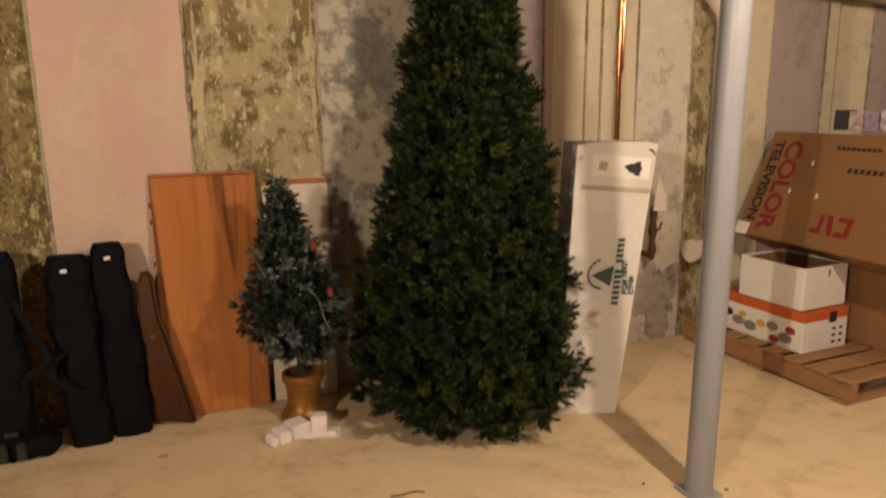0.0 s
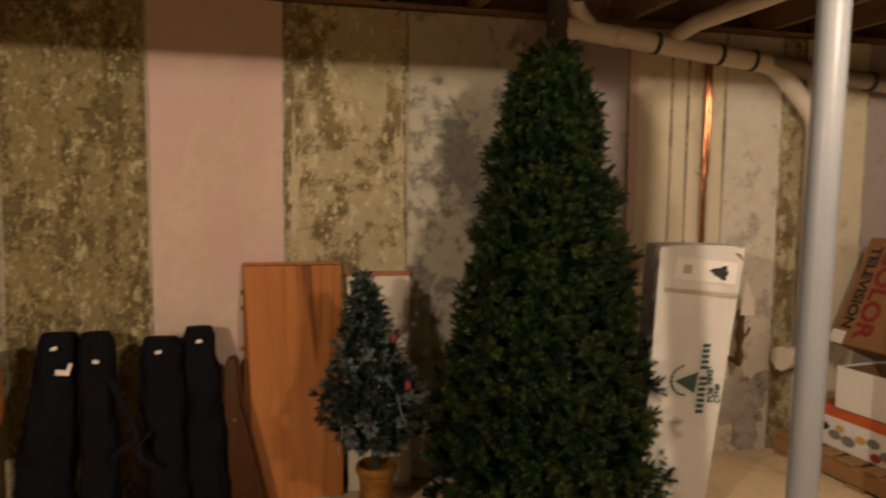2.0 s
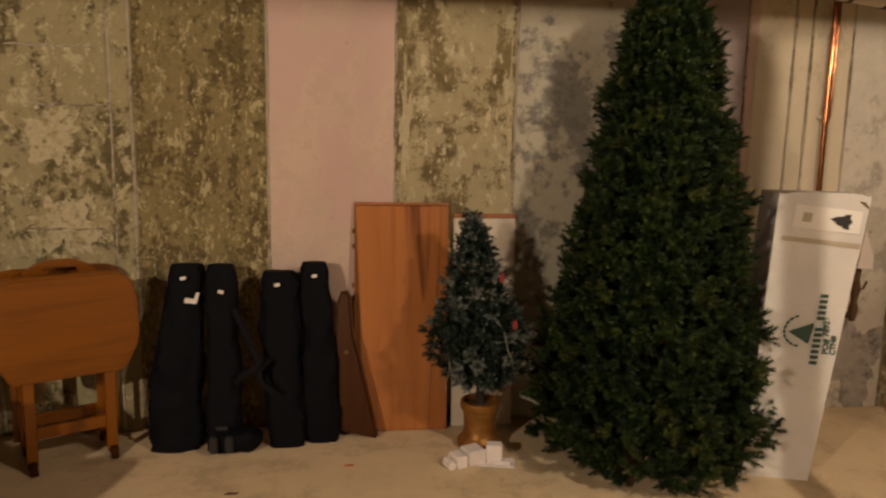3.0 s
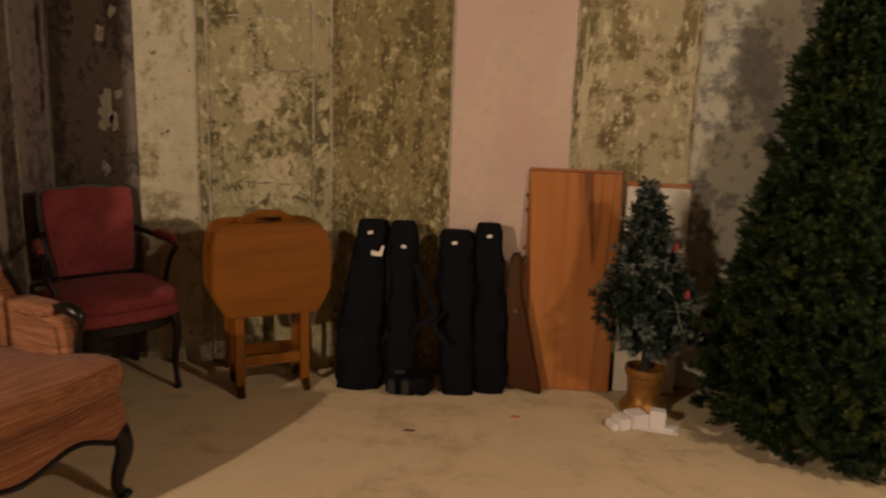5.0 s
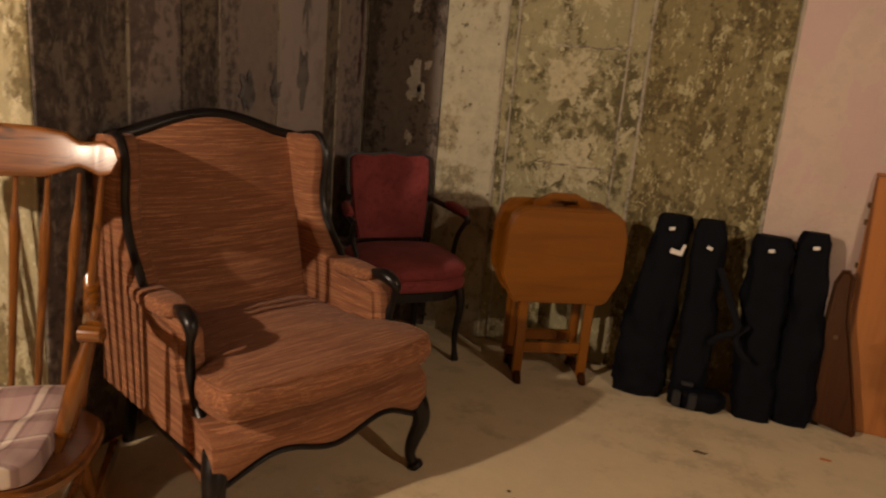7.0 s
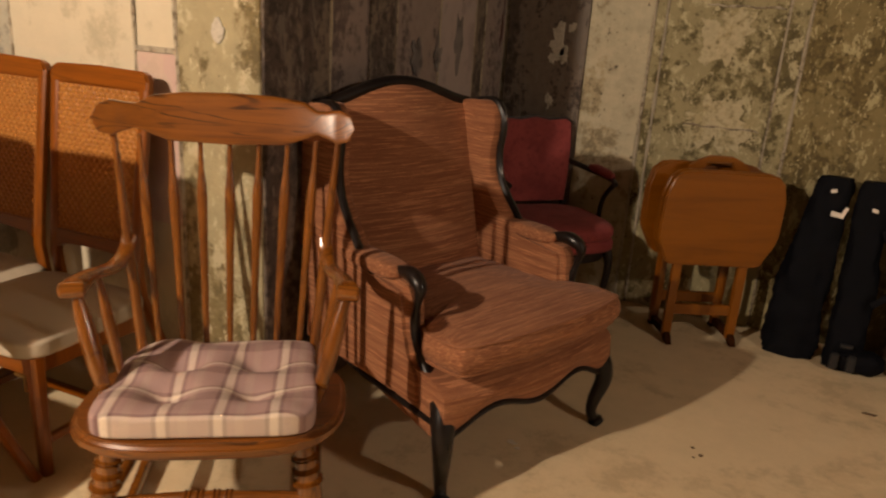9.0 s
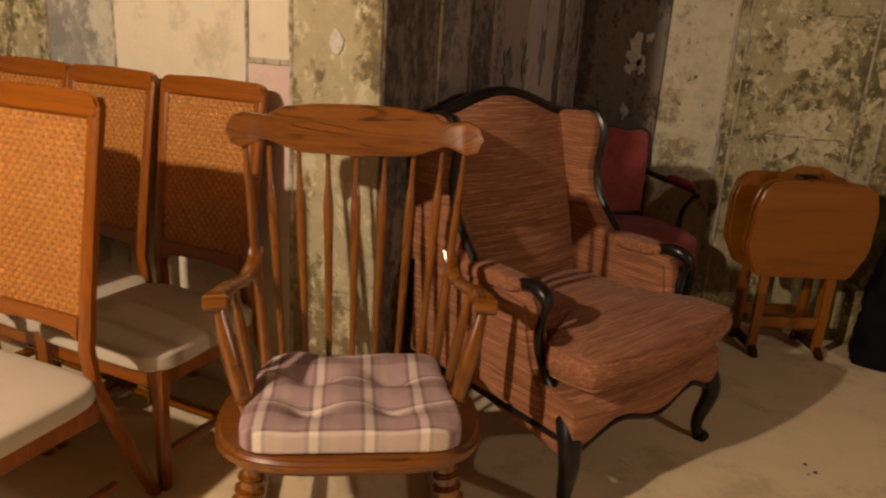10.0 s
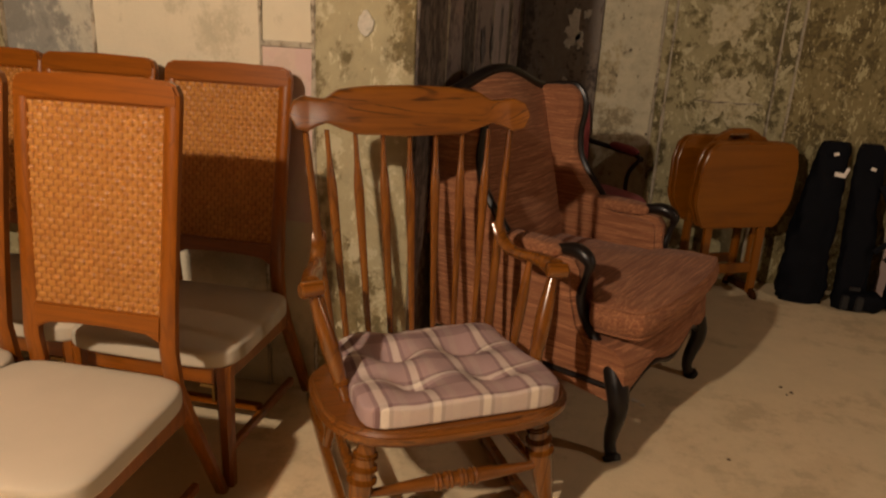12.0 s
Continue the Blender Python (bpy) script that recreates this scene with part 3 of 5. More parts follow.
def cane_material():
    m, t, b = nodes_of("woven_cane")
    sep = t.nodes.new("ShaderNodeSeparateXYZ")
    link(t, coords(t, (1, 1, 1), (0.172, 0, -0.578)), sep.inputs[0])
    row = math_node(t, "DIVIDE", sep.outputs[2], CH)
    ph = math_node(t, "ADD", math_node(t, "DIVIDE", sep.outputs[0], CW), math_node(t, "MULTIPLY", math_node(t, "FLOOR", row), 0.5))
    a = math_node(t, "ABSOLUTE", math_node(t, "SINE", math_node(t, "MULTIPLY", ph, math.pi)))
    z = math_node(t, "ABSOLUTE", math_node(t, "SINE", math_node(t, "MULTIPLY", row, math.pi)))
    vary = noise_node(t, coords(t), 60, 4)
    big = noise_node(t, coords(t), 7, 4)
    c = ramp(t, vary, [(0.3, (0.30, 0.11, 0.020)), (0.55, (0.39, 0.165, 0.034)), (0.75, (0.45, 0.205, 0.048))])
    c = mix(t, c, (0.30, 0.115, 0.024), level(t, big, 0.45, 0.7, 0.55))
    gap = math_node(t, "MINIMUM", a, math_node(t, "ADD", z, 0.15))
    link(t, mix(t, (0.215, 0.075, 0.014), c, level(t, gap, 0.03, 0.42)), b.inputs["Base Color"])
    b.inputs["Roughness"].default_value = 0.45
    b.inputs["Specular IOR Level"].default_value = 0.25
    return m


CANE = cane_material()


def bar(points, w, d, bm=None):
    """A squared bar along points in the y-z plane; w across x, d across its run."""
    loops = []
    points = [Vector(p) for p in points]
    for i, p in enumerate(points):
        run = (points[min(i + 1, len(points) - 1)] - points[max(i - 1, 0)]).normalized()
        n = Vector((1, 0, 0)).cross(run).normalized()
        ww = w[i] if hasattr(w, "__len__") else w
        dd = d[i] if hasattr(d, "__len__") else d
        c = 0.22
        ring = []
        for u, v in ((-0.5 + c, -0.5), (0.5 - c, -0.5), (0.5, -0.5 + c), (0.5, 0.5 - c), (0.5 - c, 0.5), (-0.5 + c, 0.5), (-0.5, 0.5 - c), (-0.5, -0.5 + c)):
            ring.append(p + Vector((u * ww, 0, 0)) + n * (v * dd))
        loops.append(ring)
    return loft(loops, bm)


def back_y(z):
    """How far back the chair's back stands at a height."""
    return 0.316 - 0.38 * z + 0.05 * z * z if z < 0.45 else 0.155 + 0.11 * (z - 0.45) + 0.035 * (z - 0.45) ** 2


def weave(x0, x1, z0, z1):
    """A panel of flat canes woven over and under in offset steps."""
    cw, ch, sub = CW, CH, 4
    nx, nz = int((x1 - x0) / cw), int((z1 - z0) / ch)
    cols, rows = nx * sub, nz * sub
    xs, zs = np.linspace(0, nx, cols + 1), np.linspace(0, nz, rows + 1)
    gx, gz = np.meshgrid(xs, zs)
    ph = gx + 0.5 * np.floor(gz) + 0.0
    h = 0.0042 * np.sin(math.pi * (ph % 1.0)) * np.where(np.floor(ph) % 2 == 0, 1, 0.8) * (0.35 + 0.65 * np.abs(np.sin(math.pi * gz)))
    rng = np.random.RandomState(5)
    h = h * (0.75 + 0.5 * rng.rand(*h.shape))
    px, pz = x0 + gx / nx * (x1 - x0), z0 + gz / nz * (z1 - z0)
    bm = bmesh.new()
    grid = [[bm.verts.new((px[j, i], back_y(pz[j, i]) - 0.006 - h[j, i], pz[j, i])) for i in range(cols + 1)] for j in range(rows + 1)]
    for j in range(rows):
        for i in range(cols):
            bm.faces.new((grid[j][i], grid[j][i + 1], grid[j + 1][i + 1], grid[j + 1][i]))
    rim = [bm.verts.new((x, back_y(z) + 0.004, z)) for x, z in ((x0, z0), (x1, z0), (x1, z1), (x0, z1))]
    bm.faces.new(rim)
    bmesh.ops.recalc_face_normals(bm, faces=bm.faces[:])
    return bm


def dining_chair(m):
    ch = thing("dining_chair", m, "honey wood dining chair with tall woven cane back and beige seat", "chair", "dining chairs stored in rows")
    for s in (-1, 1):
        zs = [0.0, 0.1, 0.2, 0.3, 0.4, 0.5, 0.62, 0.75, 0.88, 1.0, 1.085]
        lean = [0.212, 0.204, 0.195, 0.187, 0.182, 0.181, 0.182, 0.185, 0.188, 0.190, 0.191]
        part("stile", turned(Matrix.Translation((0, 0, 0)), bar([(s * x, back_y(z), z) for x, z in zip(lean, zs)], [0.034, 0.036, 0.038, 0.040, 0.042, 0.042, 0.040, 0.038, 0.038, 0.038, 0.038], 0.03)), CHAIR_WOOD, ch, smooth=True)
        leg = part("front_leg", bar([(s * 0.215, -0.245, 0.0), (s * 0.215, -0.245, 0.2), (s * 0.215, -0.245, 0.376)], [0.034, 0.038, 0.046], [0.034, 0.038, 0.046]), CHAIR_WOOD, ch, smooth=True)
        brace = span((s * 0.188 - 0.004, -0.262, 0.265), (s * 0.188 + 0.004, -0.254, 0.316))
        span((s * 0.172 - 0.022, -0.2622, 0.307), (s * 0.172 + 0.022, -0.2538, 0.3155), bm=brace)
        part("bracket", brace, BRASS, leg, "small brass corner bracket")
        part("side_apron", slab([(-0.22, 0.316), (0.15, 0.316), (0.15, 0.374), (-0.22, 0.374)], 0.02, "x", 0.002), CHAIR_WOOD, ch).location = (s * 0.208, 0, 0)
        part("side_stretcher", box(0.02, 0.42, 0.026, (s * 0.21, -0.02, 0.09), 0.003), CHAIR_WOOD, ch)
    part("front_apron", box(0.385, 0.02, 0.058, (0, -0.25, 0.316), 0.002), CHAIR_WOOD_X, ch)
    part("cross_stretcher", box(0.39, 0.02, 0.026, (0, 0.0, 0.09), 0.003), CHAIR_WOOD_X, ch)
    # top rail with rounded corners
    out = [(-0.209, 1.055), (-0.208, 1.09), (-0.199, 1.108), (-0.178, 1.117), (0, 1.122), (0.178, 1.117), (0.199, 1.108), (0.208, 1.09), (0.209, 1.055)]
    tilt = Matrix.Translation((0, back_y(1.085), 1.085)) @ Matrix.Rotation(-0.15, 4, "X") @ Matrix.Translation((0, 0, -1.085))
    part("top_rail", turned(tilt, slab(out, 0.032, "y", 0.006)), CHAIR_WOOD_X, ch, smooth=True)
    low = [(-0.166, 0.515)] + [(0.162 * k / 5, 0.530 + 0.010 * (1 - (k / 5) ** 2)) for k in range(-4, 5)] + [(0.166, 0.515), (0.168, 0.584), (-0.168, 0.584)]
    tilt = Matrix.Translation((0, back_y(0.525), 0.525)) @ Matrix.Rotation(-0.115, 4, "X") @ Matrix.Translation((0, 0, -0.525))
    part("lower_rail", turned(tilt, slab(low, 0.028, "y", 0.004)), CHAIR_WOOD_X, ch, smooth=True)
    part("cane_panel", weave(-0.172, 0.172, 0.578, 1.06), CANE, ch, "panel of woven golden cane")
    bm = pillow(0.49, 0.46, 0.066, 6.5, 16, (0, -0.06, 0.366), 0.20)
    for v in bm.verts:
        v.co.x *= 1 - 0.16 * (v.co.y + 0.06)
    part("seat", bm, SEAT_CLOTH, ch, "padded beige cloth seat", smooth=True)
    return ch


chair = dining_chair(pose(-2.859, 1.36, 0, 0, 0, 2.4))
for x, y, r in ((-3.325, 1.36, 1), (-3.755, 1.365, 1), (-2.828, 0.76, 4), (-3.31, 0.765, 1)):
    copy_thing(chair, pose(x, y, 0, 0, 0, r))


# rocking chair
def ringed(a, b, r, rings=(), seg=12, swell=1.25):
    """A turned spindle from a to b: thin ends, a swollen middle, and grooved beads."""
    a, b = Vector(a), Vector(b)
    pts, rad = [], []
    for k in range(25):
        u = k / 24
        pts.append(a.lerp(b, u))
        rad.append(r * (0.72 + (swell - 0.72) * math.sin(math.pi * u) ** 1.2))
    extra = []
    for c in rings:
        for d, f in ((-0.012, 1.0), (-0.006, 1.28), (0.0, 1.0), (0.006, 1.28), (0.012, 1.0)):
            extra.append((c + d * 2, f))
    full = sorted([(k / 24, q) for k, q in enumerate(rad)] + [(u, r * (0.72 + (swell - 0.72) * math.sin(math.pi * max(0, min(1, u))) ** 1.2) * f) for u, f in extra])
    return tube([a.lerp(b, u) for u, _ in full], [q for _, q in full], seg)


def arrow(a, b):
    """An arrow-back spindle: a slim shaft that broadens to a paddle and pinches in under the crest."""
    a, b = Vector(a), Vector(b)
    us = (0.0, 0.15, 0.35, 0.52, 0.66, 0.74, 0.79, 0.83, 0.87, 0.92, 1.0)
    rs = (0.0082, 0.0088, 0.0100, 0.0114, 0.0132, 0.0140, 0.0124, 0.0094, 0.0076, 0.0068, 0.0064)
    loops = []
    for u, r in zip(us, rs):
        p = a.lerp(b, u)
        loops.append([p + Vector((r * math.cos(k * math.tau / 12), 0.72 * r * math.sin(k * math.tau / 12), 0)) for k in range(12)])
    return loft(loops)


rocker = thing("rocking_chair", pose(-2.09, 1.252, 0, 0, 0, 34), "varnished oak spindle-back rocking chair beside the armchair", "rocking chair")
crest = [(-0.335, 1.03), (-0.325, 1.062), (-0.295, 1.075), (-0.262, 1.068), (-0.235, 1.066), (-0.20, 1.088), (-0.12, 1.098), (0, 1.101), (0.12, 1.098), (0.20, 1.088), (0.235, 1.066), (0.262, 1.068), (0.295, 1.075), (0.325, 1.062), (0.335, 1.03), (0.32, 0.995), (0.29, 0.985), (0.262, 0.997), (0.235, 1.005), (0.20, 0.99), (0.15, 0.972), (0, 0.966), (-0.15, 0.972), (-0.20, 0.99), (-0.235, 1.005), (-0.262, 0.997), (-0.29, 0.985), (-0.32, 0.995)]


def crest_rail():
    """The crest: a bent board whose ends curl forward, lofted from end to end."""
    upper = sorted(p for p in crest[:15])
    lower = sorted(crest[14:] + crest[:1])
    loops = []
    for i in range(73):
        x = 0.3345 * math.sin(math.pi * (i / 72 - 0.5))
        top = float(np.interp(x, [p[0] for p in upper], [p[1] for p in upper]))
        low = float(np.interp(x, [p[0] for p in lower], [p[1] for p in lower]))
        half_z, mid, half_y = (top - low) / 2, (top + low) / 2, 0.015 * min(1.0, 0.25 + 14 * (0.336 - abs(x)))
        bend = 0.30 - 0.20 * x ** 2 - 3.4 * x ** 4
        ring = []
        for k in range(24):
            a = k * math.tau / 24
            u, v = math.copysign(abs(math.cos(a)) ** 0.35, math.cos(a)), math.copysign(abs(math.sin(a)) ** 0.35, math.sin(a))
            z = mid + half_z * v
            ring.append((x, bend + half_y * u + 0.27 * (z - 1.03), z))
        loops.append(ring)
    return loft(loops)


part("crest_rail", crest_rail(), ROCKER_WOOD_X, rocker, "broad shaped crest rail with dark grain", smooth=True)
for k in range(-3, 4):
    x = k * 0.073
    part("spindle", arrow((x * 0.86, 0.195, 0.365), (x * 1.06, 0.292 - 0.22 * x * x, 0.985)), ROCKER_WOOD, rocker, smooth=True)
for s in (-1, 1):
    part("back_post", tube([(s * (0.232 + 0.06 * u), 0.19 + 0.075 * u, 0.365 + 0.635 * u) for u in (0, 0.3, 0.5, 0.7, 0.85, 1)], [0.0150, 0.0140, 0.0130, 0.0112, 0.0094, 0.0080], 14), ROCKER_WOOD, rocker, smooth=True)
    arm = [(s * 0.262, 0.234, 0.712), (s * 0.268, 0.208, 0.675), (s * 0.284, 0.15, 0.655), (s * 0.308, 0.06, 0.667), (s * 0.325, -0.015, 0.676)]
    loops = []
    pts = spline(arm, 5)
    for i, p in enumerate(pts):
        w = 0.020 + 0.007 * (i / (len(pts) - 1)) ** 1.5
        drop = 0.03 * max(0.0, (i / (len(pts) - 1) - 0.75)) * 4
        loops.append([p + Vector((w * math.cos(a), 0, (0.016 + 0.4 * drop) * math.sin(a) - drop * 0.5)) for a in [j * math.tau / 12 for j in range(12)]])
    arm_part = part("arm", loft(loops), ROCKER_WOOD, rocker, smooth=True)
    roll = part("arm_scroll", lathe([(0.0, -0.028), (0.015, -0.029), (0.0205, -0.025), (0.0215, 0.0), (0.0205, 0.025), (0.015, 0.029), (0.0, 0.028)], seg=20), ROCKER_WOOD, arm_part, smooth=True)
    roll.matrix_local = Matrix.Translation((s * 0.325, -0.026, 0.658)) @ Matrix.Rotation(radians(90), 4, "Y") @ Matrix.Rotation(s * radians(12), 4, "X")
    part("arm_post", ringed((s * 0.25, -0.075, 0.38), (s * 0.322, -0.014, 0.655), 0.0175, (0.16,), 12, 1.3), ROCKER_WOOD, rocker, smooth=True)
    part("arm_spindle", ringed((s * 0.250, 0.055, 0.37), (s * 0.300, 0.085, 0.655), 0.0115, (), 12, 1.35), ROCKER_WOOD, rocker, smooth=True)
    part("front_leg", ringed((s * 0.215, -0.17, 0.365), (s * 0.262, -0.205, 0.055), 0.0225, (0.24, 0.34, 0.44), 14, 1.3), ROCKER_WOOD, rocker, smooth=True)
    part("back_leg", ringed((s * 0.20, 0.16, 0.345), (s * 0.24, 0.235, 0.052), 0.0205, (0.4,), 14, 1.25), ROCKER_WOOD, rocker, smooth=True)
    part("side_stretcher", ringed((s * 0.236, -0.19, 0.17), (s * 0.228, 0.21, 0.17), 0.012, (), 10, 1.4), ROCKER_WOOD, rocker, smooth=True)
    runner = [(s * 0.245, -0.37 + 0.87 * k / 16, 0.024 + 0.16 * ((k / 16 - 0.44) ** 2)) for k in range(17)]
    part("runner", bar(runner, 0.03, 0.046), ROCKER_WOOD, rocker, "curved wooden runner", smooth=True)
part("front_stretcher", ringed((-0.236, -0.195, 0.19), (0.236, -0.195, 0.19), 0.0135, (0.40, 0.46, 0.54, 0.60), 12, 1.4), ROCKER_WOOD_X, rocker, smooth=True)
part("back_stretcher", ringed((-0.225, 0.21, 0.19), (0.225, 0.21, 0.19), 0.012, (), 10, 1.4), ROCKER_WOOD_X, rocker, smooth=True)
# the seat falls towards the back
SLOPE = Matrix(((1, 0, 0, 0), (0, 1, 0, 0), (0, -0.075, 1, -0.075 * 0.25), (0, 0, 0, 1)))
seat_out = [(0.325 * math.copysign(abs(math.cos(a)) ** 0.6, math.cos(a)), -0.01 + (0.235 if math.sin(a) > 0 else 0.285) * math.copysign(abs(math.sin(a)) ** 0.7, math.sin(a))) for a in [k * math.tau / 40 for k in range(40)]]
part("seat", turned(Matrix.Translation((0, 0, 0.374)) @ SLOPE, slab(seat_out, 0.042, "z", 0.014, 3)), ROCKER_WOOD_X, rocker, "shaped solid wooden seat", smooth=True)


def plaid():
    m, t, b = nodes_of("mauve_plaid_cotton")
    sep = t.nodes.new("ShaderNodeSeparateXYZ")
    link(t, coords(t), sep.inputs[0])

    def bands(axis, period, shift, stops):
        u = math_node(t, "FRACT", math_node(t, "ADD", math_node(t, "DIVIDE", sep.outputs[axis], period), shift))
        r = t.nodes.new("ShaderNodeValToRGB")
        r.color_ramp.interpolation = "CONSTANT"
        e = r.color_ramp.elements
        e[0].position, e[0].color = 0.0, (*stops[0][1], 1)
        e[1].position, e[1].color = stops[1][0], (*stops[1][1], 1)
        for p, c in stops[2:]:
            e.new(p).color = (*c, 1)
        link(t, u, r.inputs["Fac"])
        return r.outputs["Color"]

    mauve, plum, cream, tan = (0.37, 0.245, 0.225), (0.185, 0.105, 0.10), (0.70, 0.60, 0.48), (0.42, 0.31, 0.26)
    warp = bands(0, 0.122, 0.13, [(0, mauve), (0.28, plum), (0.36, cream), (0.52, plum), (0.60, mauve), (0.74, tan), (0.90, mauve)])
    weft = bands(1, 0.150, 0.36, [(0, mauve), (0.22, plum), (0.50, mauve), (0.60, cream), (0.68, plum), (0.74, mauve)])
    thread = noise_node(t, coords(t), 500, 2)
    c = mix(t, warp, weft, 0.5)
    link(t, mix(t, c, tint(plum, 0.8), level(t, thread, 0.5, 0.8, 0.35)), b.inputs["Base Color"])
    b.inputs["Roughness"].default_value = 0.95
    bump(t, b, math_node(t, "ADD", thread, noise_node(t, coords(t), 14, 4)), 0.25, 0.006)
    return m


PLAID = plaid()
cushion = thing("seat_cushion", pose(-2.085, 1.248, 0.392, 0, 0, 34), "tufted plaid seat cushion in mauve and cream on the rocking chair", "cushion")
bm = pillow(0.49, 0.48, 0.066, 8.0, 34, (0, -0.02, 0.0), 0.0)
TUFTS = [(-0.10, 0.06), (0.10, 0.06), (-0.10, -0.12), (0.10, -0.12)]
for v in bm.verts:
    x, y, z = v.co
    v.co.x *= 1 - 0.18 * (y + 0.02)
    if z > 0.03:
        dip = sum(math.exp(-((x - a) ** 2 + (y - b) ** 2) / 0.0032) for a, b in TUFTS)
        fold = sum(math.exp(-abs((x - a) * 0.5 + (y - b) * 0.8) / 0.012) * math.exp(-((x - a) ** 2 + (y - b) ** 2) / 0.006) for a, b in TUFTS)
        v.co.z += 0.018 * noise.noise(Vector((x * 9, y * 9, 1))) - 0.030 * dip - 0.013 * fold
turned(SLOPE, bm)
part("cover", bm, PLAID, cushion, smooth=True)

# wing chair
wing = thing("wing_armchair", pose(-1.814, 2.085, 0, 0, 0, 68), "rust slub upholstered wing armchair with black wooden trim", "armchair")


def front_y(x):
    return -0.375 - 0.03 * (1 - (x / 0.37) ** 2)


def base_body():
    bm = bmesh.new()
    loops = []
    for i in range(25):
        x = -0.385 + 0.77 * i / 24
        u = x / 0.385
        low = 0.255 - 0.035 * abs(u) ** 3 - 0.022 * math.cos(math.pi * u * 2)
        f = front_y(x) * (1 if abs(u) < 0.99 else 0.985)
        loops.append([(x, f, low), (x, f - 0.020, low + 0.022), (x, f - 0.030, low + 0.060), (x, f - 0.022, 0.338), (x, f + 0.012, 0.366), (x, f + 0.07, 0.378), (x * 0.84, 0.30, 0.380), (x * 0.84, 0.30, 0.24)])
    return loft(loops, bm)


seat_base = part("seat_base", base_body(), WING_CLOTH, wing, smooth=True)
trim = [(-0.385 + 0.77 * i / 24, front_y(-0.385 + 0.77 * i / 24) - 0.004, 0.249 - 0.035 * abs(-1 + i / 12) ** 3 - 0.022 * math.cos(math.pi * (-1 + i / 12) * 2)) for i in range(25)]
part("apron_trim", tube(trim, 0.009, 8), BLACK_WOOD, seat_base, "black carved rail under the seat", smooth=True)
def cushion_outline():
    """A T-shaped seat cushion: narrow between the arms, wide and bowed in front of them."""
    half = [(0.0, 0.255), (0.16, 0.255), (0.27, 0.25), (0.297, 0.225), (0.30, 0.10), (0.30, -0.06), (0.30, -0.20), (0.303, -0.235), (0.335, -0.248), (0.362, -0.258), (0.372, -0.285), (0.374, -0.34), (0.368, -0.405), (0.345, -0.428), (0.25, -0.445), (0.12, -0.457), (0.0, -0.46)]
    right = [(p.x, p.y) for p in spline([(a, b, 0) for a, b in half], 3)]
    return right + [(-a, b) for a, b in right[-2:0:-1]]


outline = cushion_outline()


def cushion_ring(scale, z):
    ring = []
    for a, b in outline:
        x, y = a * scale, -0.09 + (b + 0.09) * scale
        ripple = 0.004 * noise.noise(Vector((x * 14, y * 14, z * 9)))
        ring.append(Vector((x, y + ripple, 0.394 + 0.75 * (z - 0.350) + 0.04 * (-y) - 0.010 + ripple)))
    return ring


STACK = ((0.85, 0.340), (0.93, 0.350), (0.968, 0.366), (0.998, 0.390), (1.006, 0.418), (1.0, 0.446), (0.982, 0.468), (0.955, 0.480), (0.90, 0.487), (0.75, 0.497), (0.5, 0.507), (0.25, 0.511), (0.05, 0.512))
seat_pad = part("seat_cushion", loft([cushion_ring(s, z) for s, z in STACK]), WING_TOP, wing, "thick loose seat cushion", smooth=True)
for s, z in ((0.976, 0.474), (0.964, 0.360)):
    ring = cushion_ring(s, z)
    part("piping", tube(ring + ring[:1], 0.0045, 6), WING_CLOTH, seat_pad, smooth=True)
# back: arched, leaning
loops = []
for i in range(25):
    u = -1 + i / 12
    x = 0.30 * u
    top = 1.035 + 0.072 * math.cos(u * math.pi / 2) ** 1.5
    sw = 0.03 * (1 - u * u)
    loops.append([(x, 0.175 - sw, 0.42), (x, 0.225 - sw * 1.2, 0.62), (x, 0.285 - sw, 0.85), (x, 0.325 - sw * 0.5, top - 0.03), (x, 0.335, top), (x, 0.375, top - 0.015), (x, 0.33, 0.6), (x, 0.29, 0.25)])
part("backrest", loft(loops), WING_CLOTH, wing, smooth=True)
part("crest_trim", tube([(0.33 * u, 0.355, 1.042 + 0.074 * math.cos(u * math.pi / 2) ** 1.5) for u in [-1 + i / 12 for i in range(25)]], 0.021, 10), BLACK_WOOD, wing, "black arched crest rail", smooth=True)


def wing_side(s):
    """The wing: a curved panel from arm to crest, thick and padded."""
    edge = [(0.03, 0.60), (0.075, 0.66), (0.135, 0.73), (0.175, 0.80), (0.185, 0.88), (0.175, 0.96), (0.185, 1.02), (0.225, 1.058), (0.29, 1.055)]
    edge = [(p.x, p.y) for p in spline([(a, b, 0) for a, b in edge], 4)]
    loops_ = []
    for (y, z) in edge:
        back = 0.36
        flare = 0.02 * (0.35 - y)
        xi, xo = s * (0.295 + flare), s * (0.375 + 2 * flare)
        xm = (xi + xo) / 2
        loops_.append([(xi, back, z - 0.02), (xi, y + 0.03, z), (xi + (xm - xi) * 0.4, y + 0.006, z), (xm, y, z), (xo - (xo - xm) * 0.4, y + 0.006, z), (xo, y + 0.03, z), (xo, back, z - 0.02)])
    return loft(loops_), [(s * (0.352 + 0.03 * (0.35 - y)), y - 0.004, z) for y, z in edge]


